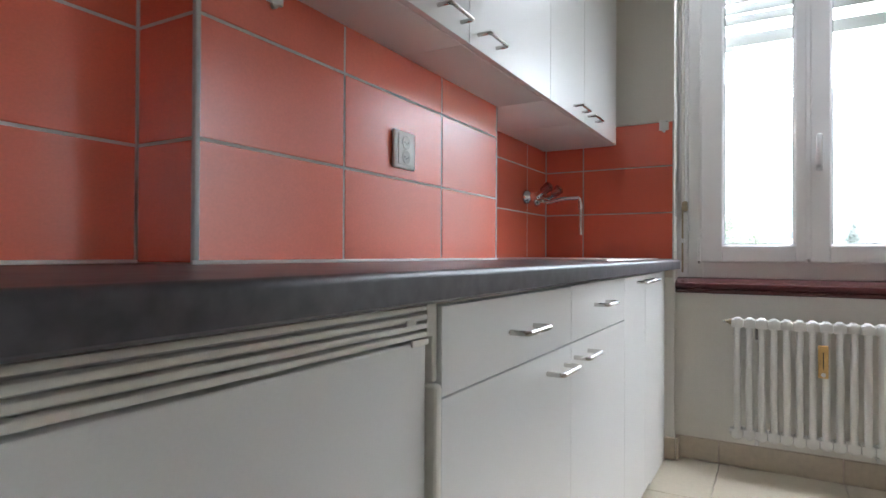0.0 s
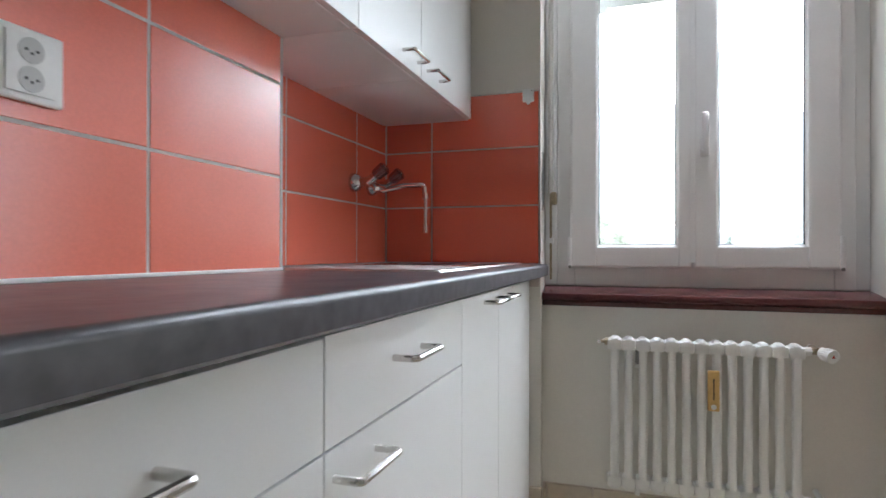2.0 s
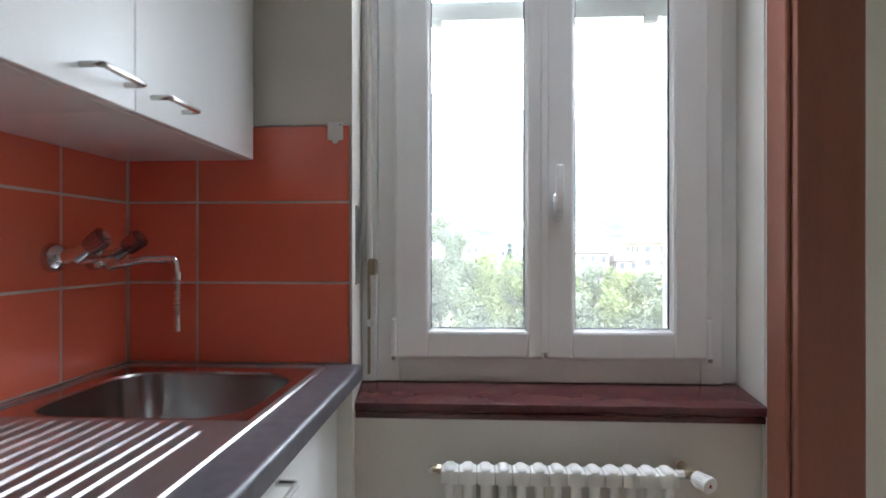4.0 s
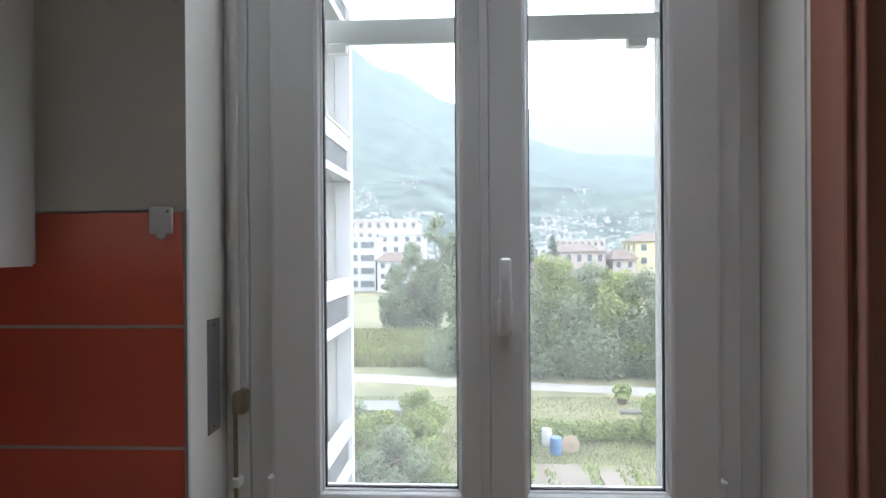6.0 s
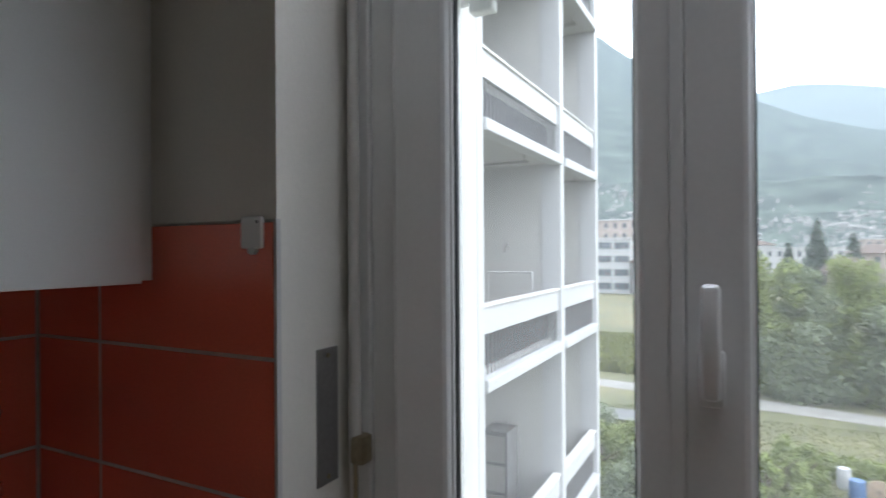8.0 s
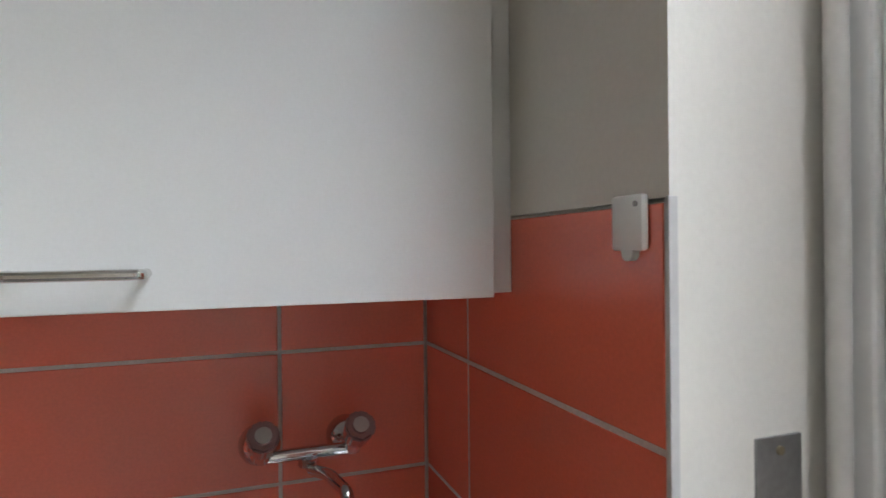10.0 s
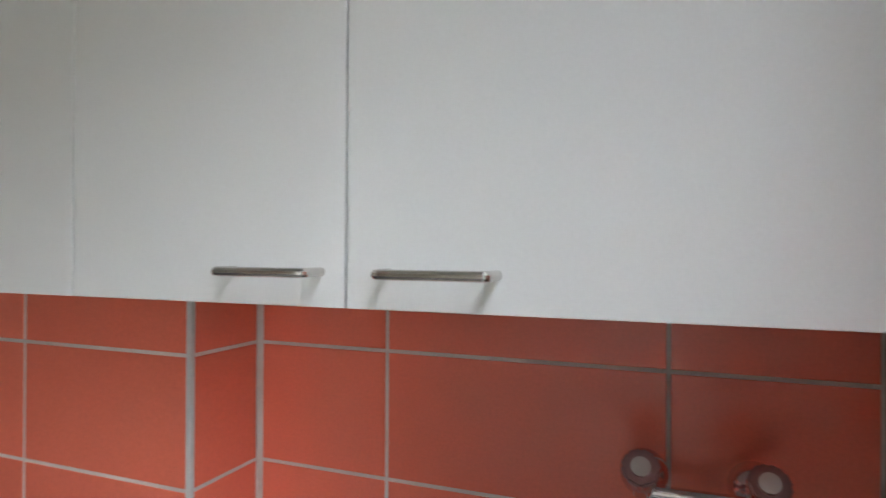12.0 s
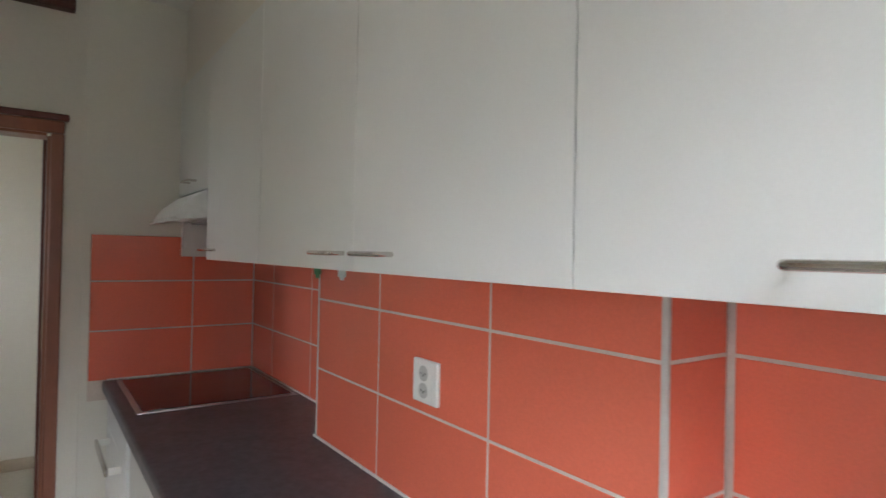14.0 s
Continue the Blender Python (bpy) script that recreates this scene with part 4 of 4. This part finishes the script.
bm = bmesh.new()
bmesh.ops.create_grid(bm, x_segments=2, y_segments=2, size=2600, matrix=Matrix.Translation((0, 0, GZ)))
ground = tagged(part("ground", bm, GRASS, flat=True), "green and sandy meadow with allotment gardens", "ground", kind="structure")


def ribbon(name, pts, width, z, m, label, category):
    bm = bmesh.new()
    pts = [Vector((*p, z)) for p in pts]
    rows_ = []
    for i, p in enumerate(pts):
        d = (pts[min(i + 1, len(pts) - 1)] - pts[max(i - 1, 0)]).normalized()
        n = Vector((-d.y, d.x, 0)) * width / 2 * (1 + 0.12 * math.sin(i * 1.7))
        rows_.append((bm.verts.new(p + n), bm.verts.new(p - n)))
    for a, b in zip(rows_, rows_[1:]):
        bm.faces.new((a[0], a[1], b[1], b[0]))
    return tagged(part(name, bm, m, flat=True), label, category, kind="structure")


ribbon("road", [(-60 + 5 * i, 43.7 - 0.19 * (5 * i - 60)) for i in range(28)], 2.6, GZ + 0.03, GRAVEL, "pale gravel track across the meadow", "road")
ribbon("pavement", [(-12, 92), (-10, 104), (-16, 125)], 4, GZ + 0.04, GRAVEL, "pale concrete path", "pavement")
setting("garden_bed", [((3.1, 19.5, GZ), (6.4, 26.9, GZ + 0.05)), ((6.9, 19.5, GZ), (8.3, 26.3, GZ + 0.05))], SOIL, "brown tilled allotment soil", "soil")


def leaves(name, centres, radii, count, size, m, parent, seed, shell=0.55):
    """Many small bent leaf clumps around ellipsoids."""
    rng = np.random.default_rng(seed)
    c, r = np.array(centres, float), np.array(radii, float)
    pick = rng.choice(len(c), count, p=(r.prod(1) ** 0.67) / (r.prod(1) ** 0.67).sum())
    d = rng.normal(size=(count, 3))
    d /= np.linalg.norm(d, axis=1)[:, None]
    rad = shell + (1.06 - shell) * rng.random(count) ** 0.6
    p = c[pick] + d * r[pick] * rad[:, None]
    n = d + rng.normal(size=(count, 3)) * 0.55
    n /= np.linalg.norm(n, axis=1)[:, None]
    a = np.cross(n, rng.normal(size=(count, 3)))
    a /= np.linalg.norm(a, axis=1)[:, None]
    b = np.cross(n, a)
    s = size * (0.55 + 0.9 * rng.random((count, 1)))
    v = np.stack([p - a * s, p + b * s * 0.5 + n * s * 0.15, p + a * s, p - b * s * 0.5 + n * s * 0.15], 1).reshape(-1, 3)
    me = bpy.data.meshes.new(name)
    f = np.arange(count * 4).reshape(-1, 4)
    me.from_pydata(v.tolist(), [], f.tolist())
    me.materials.append(m)
    ob = new(name, me)
    ob.parent = parent
    return ob


def tree(name, label, x, y, h, w, m, seed, n=2600, size=0.26, low=0.25):
    rng = random.Random(seed)
    ob = thing(name, label, "tree", at=(x, y, GZ))
    bm = bmesh.new()
    add_cyl(bm, (0, 0, -0.1), (0.1, 0, h * 0.55), 0.09 + h * 0.012, 0.05 + h * 0.004, 10)
    for i in range(7):
        a, z = i * 2.4, h * (0.2 + 0.07 * i)
        add_cyl(bm, (0.05, 0, z), (w * 0.33 * math.cos(a), w * 0.33 * math.sin(a), z + h * 0.2), 0.05 + h * 0.003, 0.015, 6)
    part("trunk", bm, BARK, ob)
    cs, rs = [], []
    for i in range(16):
        t = i / 15
        z = h * (low + (0.95 - low) * t)
        spread = w * 0.42 * math.sin(math.pi * (0.18 + 0.78 * t)) * rng.uniform(0.5, 1.1)
        a = rng.uniform(0, math.tau)
        q = w * rng.uniform(0.20, 0.33) * (1.1 - 0.5 * t)
        cs.append((spread * math.cos(a), spread * math.sin(a), z))
        rs.append((q, q, q * rng.uniform(0.8, 1.15)))
    leaves("crown", cs, rs, n, size, m, ob, seed, 0.35)
    return ob


# bush belt behind the track
rng = random.Random(4)
for i in range(13):
    x = 0.5 + i * 1.65 + rng.uniform(-0.4, 0.4)
    tree("bush_tree", "dense green bush tree behind the gravel track", x, 47.6 + rng.uniform(-0.5, 2.5) - 0.12 * x, rng.uniform(8.6, 9.8) * (1 - 0.034 * max(0, i - 5)), rng.uniform(4.8, 6.0),
         LEAF2 if i % 3 else LEAF1, 30 + i, 7000, 0.17, 0.08)
for i, (x, y, h, w) in enumerate(((-6.2, 72, 11.0, 5.5), (-3.4, 74, 14.5, 5.5), (-0.8, 70, 12.5, 5.0), (-8.8, 74, 8.0, 4.6), (1.8, 66, 9.0, 5.5))):
    tree("poplar_tree", "tall grey-green tree beyond the meadow", x, y, h, w, LEAF1, 60 + i, 6500, 0.19, 0.12)
for i, (x, y, h, w) in enumerate(((-5.0, 26.2, 3.2, 3.2), (-3.1, 25.2, 2.9, 3.0), (-1.5, 26.5, 2.6, 2.6), (-4.0, 23.2, 3.4, 3.0), (-2.2, 22.4, 3.0, 2.8), (-6.6, 24.5, 3.4, 3.0), (-0.6, 23.6, 2.2, 2.2), (-1.6, 30.6, 2.6, 2.4))):
    tree("fruit_tree", "low bushy fruit tree in the allotments", x, y, h, w, LEAF2 if i % 4 else LEAF1, 80 + i, 7000, 0.085, 0.12)
for i, (x, y, h) in enumerate(((12.6, 118, 15.0), (18.6, 124, 12.5), (8.8, 126, 11.0))):
    ob = thing("conifer", "dark conifer among the far houses", "tree", at=(x, y, GZ))
    part("trunk", add_cyl(bmesh.new(), (0, 0, 0), (0, 0, h * 0.9), 0.25, 0.05, 8), BARK, ob)
    leaves("crown", [(0, 0, h * t) for t in (0.2, 0.35, 0.5, 0.65, 0.8, 0.92)], [(4.2 * (1.05 - t) * h / 15, 4.2 * (1.05 - t) * h / 15, h * 0.12) for t in (0.2, 0.35, 0.5, 0.65, 0.8, 0.92)], 2600, 0.34, LEAF3, ob, 7 + i)


def patch(name, label, category, x0, y0, x1, y1, n, height, m, seed):
    """Upright blades or stalks over a stretch of ground."""
    rng = np.random.default_rng(seed)
    p = np.c_[rng.uniform(x0, x1, n), rng.uniform(y0, y1, n), np.full(n, GZ)]
    a = rng.uniform(0, math.tau, n)
    u = np.c_[np.cos(a), np.sin(a), np.zeros(n)] * height * 0.22
    t = np.c_[rng.normal(0, 0.2, n), rng.normal(0, 0.2, n), np.ones(n)] * height * rng.uniform(0.5, 1.1, (n, 1))
    v = np.stack([p - u, p + u, p + t + u * 0.4, p + t - u * 0.4], 1).reshape(-1, 3)
    me = bpy.data.meshes.new(name)
    me.from_pydata(v.tolist(), [], np.arange(n * 4).reshape(-1, 4).tolist())
    me.materials.append(m)
    return tagged(new(name, me), label, category, kind="stuff")


patch("tall_grass", "tall yellow-green reed grass beyond the track", "grass", -24, 49.5, 1, 68, 28000, 0.9, TALL, 1)
patch("meadow_grass", "short uneven meadow grass", "grass", -14, 31.5, 20, 39.5, 15000, 0.11, TALL, 2)
patch("garden_grass", "short grass between the allotment beds", "grass", -1, 26.95, 13, 31.5, 7000, 0.11, TALL, 8)
patch("garden_grass", "short grass between the allotment beds", "grass", 8.35, 19.5, 13, 26.95, 3500, 0.11, TALL, 9)
patch("bed_plants", "rows of leafy vegetables in the allotment", "plants", 4.35, 20.0, 4.95, 26.3, 110, 0.26, LEAF2, 3)
patch("bed_plants", "rows of leafy vegetables in the allotment", "plants", 6.15, 20.0, 6.9, 26.8, 130, 0.28, LEAF2, 5)
patch("bed_plants", "rows of leafy vegetables in the allotment", "plants", 7.7, 20.0, 8.6, 26.4, 150, 0.28, LEAF2, 6)
hedge = thing("hedge", "low clipped bean hedge in the allotments", "hedge", at=(6.9, 30.6, GZ))
leaves("foliage", [(-4.0 + 0.8 * i, 0.12 * math.sin(i), 0.5) for i in range(13)], [(0.7, 0.55, 0.6)] * 13, 5200, 0.11, LEAF2, hedge, 11)
for i, (x, y, h, w) in enumerate(((10.6, 30.0, 2.6, 1.7), (12.5, 33, 2.0, 1.8), (2.6, 26.6, 2.7, 1.7), (3.5, 27.8, 2.2, 1.5), (1.9, 25.4, 2.3, 1.5), (3.2, 24.2, 1.8, 1.3))):
    tree("shrub", "small leafy shrub in the allotments", x, y, h, w, LEAF2, 120 + i, 1600, 0.10, 0.1)


def barrel(name, label, x, y, r, h, m):
    ob = thing(name, label, "barrel", at=(x, y, GZ))
    bm = bmesh.new()
    for z0, z1, a, b in ((0, 0.3, 0.92, 1.0), (0.3, 0.7, 1.0, 1.0), (0.7, 1.0, 1.0, 0.92)):
        add_cyl(bm, (0, 0, h * z0), (0, 0, h * z1), r * a, r * b, 20)
    part("body", bm, m, ob)
    for z in (0.3, 0.7):
        part("hoop", add_cyl(bmesh.new(), (0, 0, h * z - 0.02), (0, 0, h * z + 0.02), r * 1.04, seg=20), m, ob)
    return ob


barrel("rain_barrel", "blue plastic rain barrel in the garden", 5.29, 28.4, 0.30, 0.85, BLUE)
barrel("rain_barrel", "grey-white plastic rain barrel in the garden", 4.98, 29.6, 0.26, 0.9, OFFW)
DISC = mat("weathered_plywood", (0.24, 0.18, 0.125), 0.8, grain=6, vary=0.15)
disc = thing("cable_drum", "round tan wooden disc leaning in the garden", "wooden disc", at=(6.05, 28.6, GZ))
part("disc", add_cyl(bmesh.new(), (0, 0.05, 0.42), (0, -0.05, 0.42), 0.46, seg=26), DISC, disc)
part("hub", add_cyl(bmesh.new(), (0, -0.05, 0.42), (0, -0.1, 0.42), 0.1, seg=14), BARK, disc)
pot = thing("potted_palm", "small palm in a terracotta pot on the grass", "plant", at=(11.06, 38.0, GZ))
part("pot", add_cyl(bmesh.new(), (0, 0, 0), (0, 0, 0.4), 0.28, 0.36, 16), ROOF, pot)
leaves("fronds", [(0, 0, 0.8)], [(0.55, 0.55, 0.5)], 160, 0.28, LEAF2, pot, 3, 0.1)
planks = thing("plank_stack", "low stack of grey boards on the grass", "boards", at=(10.97, 35.75, GZ))
for i in range(5):
    box("board", (-0.7 + 0.05 * i, -0.3 + 0.12 * i, 0.0), (0.7 - 0.04 * i, -0.2 + 0.12 * i, 0.16 + 0.03 * (i % 3)), BARK if i % 2 else AGED, planks, 0.01)
shed = thing("garden_shed", "low flat grey garden shed among the fruit trees", "shed", at=(-5.2, 34.2, GZ))
box("wall", (-2.6, -0.9, 0), (2.0, 0.9, 0.75), BARK, shed)
box("roof", (-2.8, -1.1, 0.75), (2.2, 1.1, 0.83), AGED, shed, 0.01)


# ---- the houses of the town ----
def house(name, label, x, y, w, d, h, wall_m, storeys, cols, roof_h, flat=False, turn=0.0, band=False):
    ob = thing(name, label, "building", at=(x, y, GZ))
    ob.rotation_euler = (0, 0, radians(turn))
    box("wall", (-w / 2, -d / 2, 0), (w / 2, d / 2, h), wall_m, ob)
    bm = bmesh.new()
    if flat:
        add_box(bm, (-w / 2 - 0.3, -d / 2 - 0.3, h), (w / 2 + 0.3, d / 2 + 0.3, h + 0.4))
    else:
        e = 0.7
        v = [bm.verts.new(p) for p in ((-w / 2 - e, -d / 2 - e, h), (w / 2 + e, -d / 2 - e, h), (w / 2 + e, d / 2 + e, h), (-w / 2 - e, d / 2 + e, h),
                                       (-w / 4, 0, h + roof_h), (w / 4, 0, h + roof_h))]
        for f in ((0, 1, 5, 4), (1, 2, 5), (2, 3, 4, 5), (3, 0, 4), (0, 3, 2, 1)):
            bm.faces.new([v[i] for i in f])
    part("roof", bm, OFFW if flat else ROOF, ob, flat=True)
    sh = h / storeys
    for k in range(storeys):
        for c in range(cols):
            cw = w / cols
            ww = cw * (0.82 if band else 0.38)
            cx = -w / 2 + cw * (c + 0.5)
            win_ = box("window", (cx - ww / 2, -d / 2 - 0.06, k * sh + sh * 0.30), (cx + ww / 2, -d / 2 - 0.01, k * sh + sh * 0.78), WINDARK, ob)
            box("sill", (cx - ww / 2 - 0.1, -d / 2 - 0.16, k * sh + sh * 0.26), (cx + ww / 2 + 0.1, -d / 2 - 0.01, k * sh + sh * 0.30), OFFW, win_)
        for c in range(max(1, int(cols * d / w))):
            n = max(1, int(cols * d / w))
            cy = -d / 2 + d / n * (c + 0.5)
            box("side_window", (-w / 2 - 0.06, cy - 0.55, k * sh + sh * 0.30), (-w / 2 - 0.01, cy + 0.55, k * sh + sh * 0.78), WINDARK, ob)
    return ob


house("office_block", "white office block with dark window bands", -28, 145, 12, 12, 12.7, OFFW, 4, 3, 0, True, 0, True)
house("apartment_block", "pale pink apartment block with balconies behind the trees", -27, 182, 24, 14, 18.8, PINK, 6, 9, 0, True, 0)
house("grey_block", "pale grey apartment block beside the pink one", -18.5, 168, 13, 10, 14.2, OFFW, 5, 4, 0, True, 0)
house("white_house", "small white house with red-brown roof", -17.5, 139, 7.5, 8, 7.4, OFFW, 3, 3, 2, False, 5)
house("yellow_house", "yellow four-storey house with hipped brown roof", 43.9, 134, 13, 12, 11.5, YELLOW, 4, 4, 2.0, False, 0)
house("pink_house", "pink house with brown hipped roof", 34.0, 129, 4.8, 8, 7.7, PINK, 3, 2, 2.2, False, 0)
house("long_house", "pale house with wide brown hipped roof", 24.6, 131, 11.2, 10, 9.4, PINK, 3, 5, 1.6, False, 0)
house("low_house", "pale house with brown roof behind bushes", 16.3, 115, 6, 8, 6.6, PINK, 2, 3, 2.2, False, 0)
house("warehouse", "long low grey commercial building", 20, 205, 30, 14, 10.2, OFFW, 3, 12, 0, True, -3)
house("tower_block", "pale block in the far town", 46, 240, 18, 12, 13, PINK, 4, 7, 0, True, 0)
house("white_block", "white block in the far town", 3, 230, 16, 10, 11.5, OFFW, 3, 6, 1.5, False, 0)


# ---- far slopes, haze put in as glow ----
# both materials glow pale in place of haze in the air
LAND = haze_mat("woods_haze_glow", (0.105, 0.130, 0.10), (0.63, 0.75, 0.83), 0.035)
HOUSES = haze_mat("houses_haze_glow", (0.44, 0.42, 0.40), (0.66, 0.75, 0.80), 0.3, 0.0)


def slope(name, label, m, az0, az1, r0, r1, height, seed, rough):
    bm = bmesh.new()
    na, nr = 90, 26
    rows_ = []
    for j in range(nr + 1):
        t = j / nr
        r = r0 + (r1 - r0) * t
        line = []
        for i in range(na + 1):
            az = radians(az0 + (az1 - az0) * i / na)
            x, y = r * math.sin(az), r * math.cos(az)
            n = noise.fractal(Vector((x, y, seed)) * rough, 1.0, 2.0, 5)
            line.append(bm.verts.new((x, y, GZ - 4 + height(math.degrees(az), t) + n * r * 0.020 * min(1, t * 3))))
        rows_.append(line)
    for a, b in zip(rows_, rows_[1:]):
        for i in range(na):
            bm.faces.new((a[i], a[i + 1], b[i + 1], b[i]))
    ob = part(name, bm, m)
    return tagged(ob, label, "mountain", kind="structure")


def crest(table):
    xs, ys = zip(*table)
    return lambda az: float(np.interp(az, xs, ys))


low_c = crest(((-60, 9), (-14, 8.2), (-5, 7.6), (4, 6.8), (16, 6.4), (60, 7)))
mid_c = crest(((-60, 22), (-20, 23), (-13.4, 20.4), (-10, 18.6), (-4, 15.6), (3.6, 11.8), (9, 9.8), (16, 8.6), (30, 8), (60, 9)))
far_c = crest(((-60, 12), (-4, 14.0), (3.6, 13.8), (10, 12.4), (16, 11.8), (22, 12.6), (60, 14)))
low_h = lambda az, t: 620 * math.tan(radians(low_c(az))) * t ** 1.3
slope("backdrop_hillside", "green hillside with haze in its colour, dotted with white houses", LAND, -60, 60, 260, 640, low_h, 3.0, 0.012)
slope("backdrop_mountain", "blue-green wooded mountain with haze in its colour", LAND, -60, 60, 600, 1500, lambda az, t: 1500 * math.tan(radians(mid_c(az))) * (0.12 + 0.88 * t ** 1.1), 7.0, 0.004)
slope("backdrop_ridge", "pale distant mountain ridge with haze in its colour", LAND, -60, 60, 1700, 2400, lambda az, t: 2400 * math.tan(radians(far_c(az))) * (0.3 + 0.7 * t), 12.0, 0.002)
rg = random.Random(9)
knots = [(rg.uniform(-20, 32), min(0.95, abs(rg.gauss(0.22, 0.34)))) for i in range(150)]
pts, quads = [], []
for i in range(2600):
    ka, kt = rg.choice(knots)
    az, t = rg.gauss(ka, 1.2), min(1, abs(rg.gauss(kt, 0.035)))
    r = 260 + 380 * t
    x, y = r * math.sin(radians(az)), r * math.cos(radians(az))
    s, h = rg.uniform(0.4, 1.15) * rg.choice((0.7, 1, 1, 1.7)), rg.uniform(0.35, 1.2)
    z = GZ - 4 + low_h(az, t) + noise.fractal(Vector((x, y, 3.0)) * 0.012, 1.0, 2.0, 5) * r * 0.020 * min(1, t * 3)
    n = len(pts)
    pts += [(x + a * s, y + b * 2, z + c) for c in (-3, h) for a, b in ((-1, -1), (1, -1), (1, 1), (-1, 1))]
    pts += [(x - s, y, z + h + 0.45 * s), (x + s, y, z + h + 0.45 * s)]
    quads += [[n + k for k in q] for q in ((0, 1, 5, 4), (1, 2, 6, 9, 5), (2, 3, 7, 6), (3, 0, 4, 8, 7), (4, 5, 9, 8), (6, 7, 8, 9))]
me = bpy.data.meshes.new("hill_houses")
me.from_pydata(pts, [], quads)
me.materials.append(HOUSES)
tagged(new("hill_houses", me), "many small white houses, haze in their colour, scattered over the hillside", "houses", kind="stuff")


# ---- tiles of walls and floor, piece by piece ----
tiles_sink = setting("tiling_sink", [((-TT, Y_CH1 - 0.001, 0.86), (-0.0009, 0.0, 1.49))], GROUT, "orange glazed wall tiles above the sink", "tiles")
lay(tiles_sink, (-TT, 0, 0), (0, 1, 0), (0, 0, 1), [Y_CH1 + 0.008, -0.667, -0.243, -0.001], ROWS, TILE)
tiles_chase = setting("tiling_chase", [((X_CH - TT - 0.001, Y_CH0 + TT, 0.86), (X_CH - 0.0009, Y_CH1 - TT, 1.397)),
                                        ((0.0, Y_CH0 + 0.0009, 0.86), (X_CH - 0.0095, Y_CH0 + TT + 0.002, 1.397)), ((0.0, Y_CH1 - TT - 0.002, 0.86), (X_CH - 0.0095, Y_CH1 - 0.0009, 1.397))], GROUT, "orange glazed tiles on the boxed-out chase", "tiles")
lay(tiles_chase, (X_CH - TT, 0, 0), (0, 1, 0), (0, 0, 1), [Y_CH0 + 0.004, -1.7215, -1.2945, Y_CH1 - 0.004], ROWS, TILE)
lay(tiles_chase, (0.0, Y_CH1 - TT, 0), (-1, 0, 0), (0, 0, 1), [-X_CH + 0.004, -0.001], ROWS, TILE)
lay(tiles_chase, (0.0, Y_CH0 + TT, 0), (1, 0, 0), (0, 0, 1), [0.001, X_CH - 0.004], ROWS, TILE)
for y in (Y_CH0, Y_CH1):
    s = 1 if y == Y_CH1 else -1
    bm = add_box(bmesh.new(), (X_CH - 0.008, y - 0.0085 if s > 0 else y - 0.002, Z_TOP), (X_CH + 0.0012, y + 0.002 if s > 0 else y + 0.0085, 1.397), 0.002)
    part("corner_profile", bm, PROFILE, tiles_chase, "grey plastic corner profile")
tiles_hob = setting("tiling_hob", [((-TT, Y_END, 0.86), (-0.0009, Y_CH0 + 0.001, 1.49))], GROUT, "orange glazed wall tiles above the hob", "tiles")
lay(tiles_hob, (-TT, 0, 0), (0, 1, 0), (0, 0, 1), [Y_END + 0.001, -2.955, -2.530, Y_CH0], ROWS, TILE)
tiles_window = setting("tiling_window", [((0.0, 0.0009, 0.80), (0.584, TT + 0.001, 1.489))], GROUT, "orange glazed tiles beside the window", "tiles")
lay(tiles_window, (0, TT, 0), (1, 0, 0), (0, 0, 1), [0.001, 0.186, 0.586], [Z_TOP, Z_TOP + ROW, Z_TOP + 2 * ROW, 1.491], TILE)
box("edge_profile", (0.586, -0.001, Z_TOP), (0.5905, TT, 1.493), PROFILE, tiles_window, 0.001, "grey metal edge profile")
tiles_end = setting("tiling_end", [((0.0, Y_END - TT - 0.001, 0.80), (0.670, Y_END - 0.0009, 1.489))], GROUT, "orange glazed tiles on the end wall", "tiles")
lay(tiles_end, (0, Y_END - TT, 0), (-1, 0, 0), (0, 0, 1), [-0.671, -0.272, -0.001], ROWS, TILE)

for i in range(4):
    for j in range(9):
        x0, x1 = max(0.0, 0.325 + 0.445 * (i - 1)), min(1.76, 0.325 + 0.445 * i)
        y1, y0 = 0.06 - 0.445 * j, max(Y_END - 0.4, 0.06 - 0.445 * (j + 1))
        if x1 - x0 > 0.05 and y1 - y0 > 0.05:
            lay(floor, (0, 0, -0.008), (1, 0, 0), (0, 1, 0), [x0, x1], [y0, y1], FLOORT, "floor_tile")
setting("floor_hall", [((0.2, Y_END - 1.9, -0.01), (2.6, Y_END - 0.4, 0.0)), ((1.76, -3.4, -0.01), (4.3, 0.3, 0.0))], ROOMFLOOR, "plain grey floor of hall and neighbouring room", "floor")
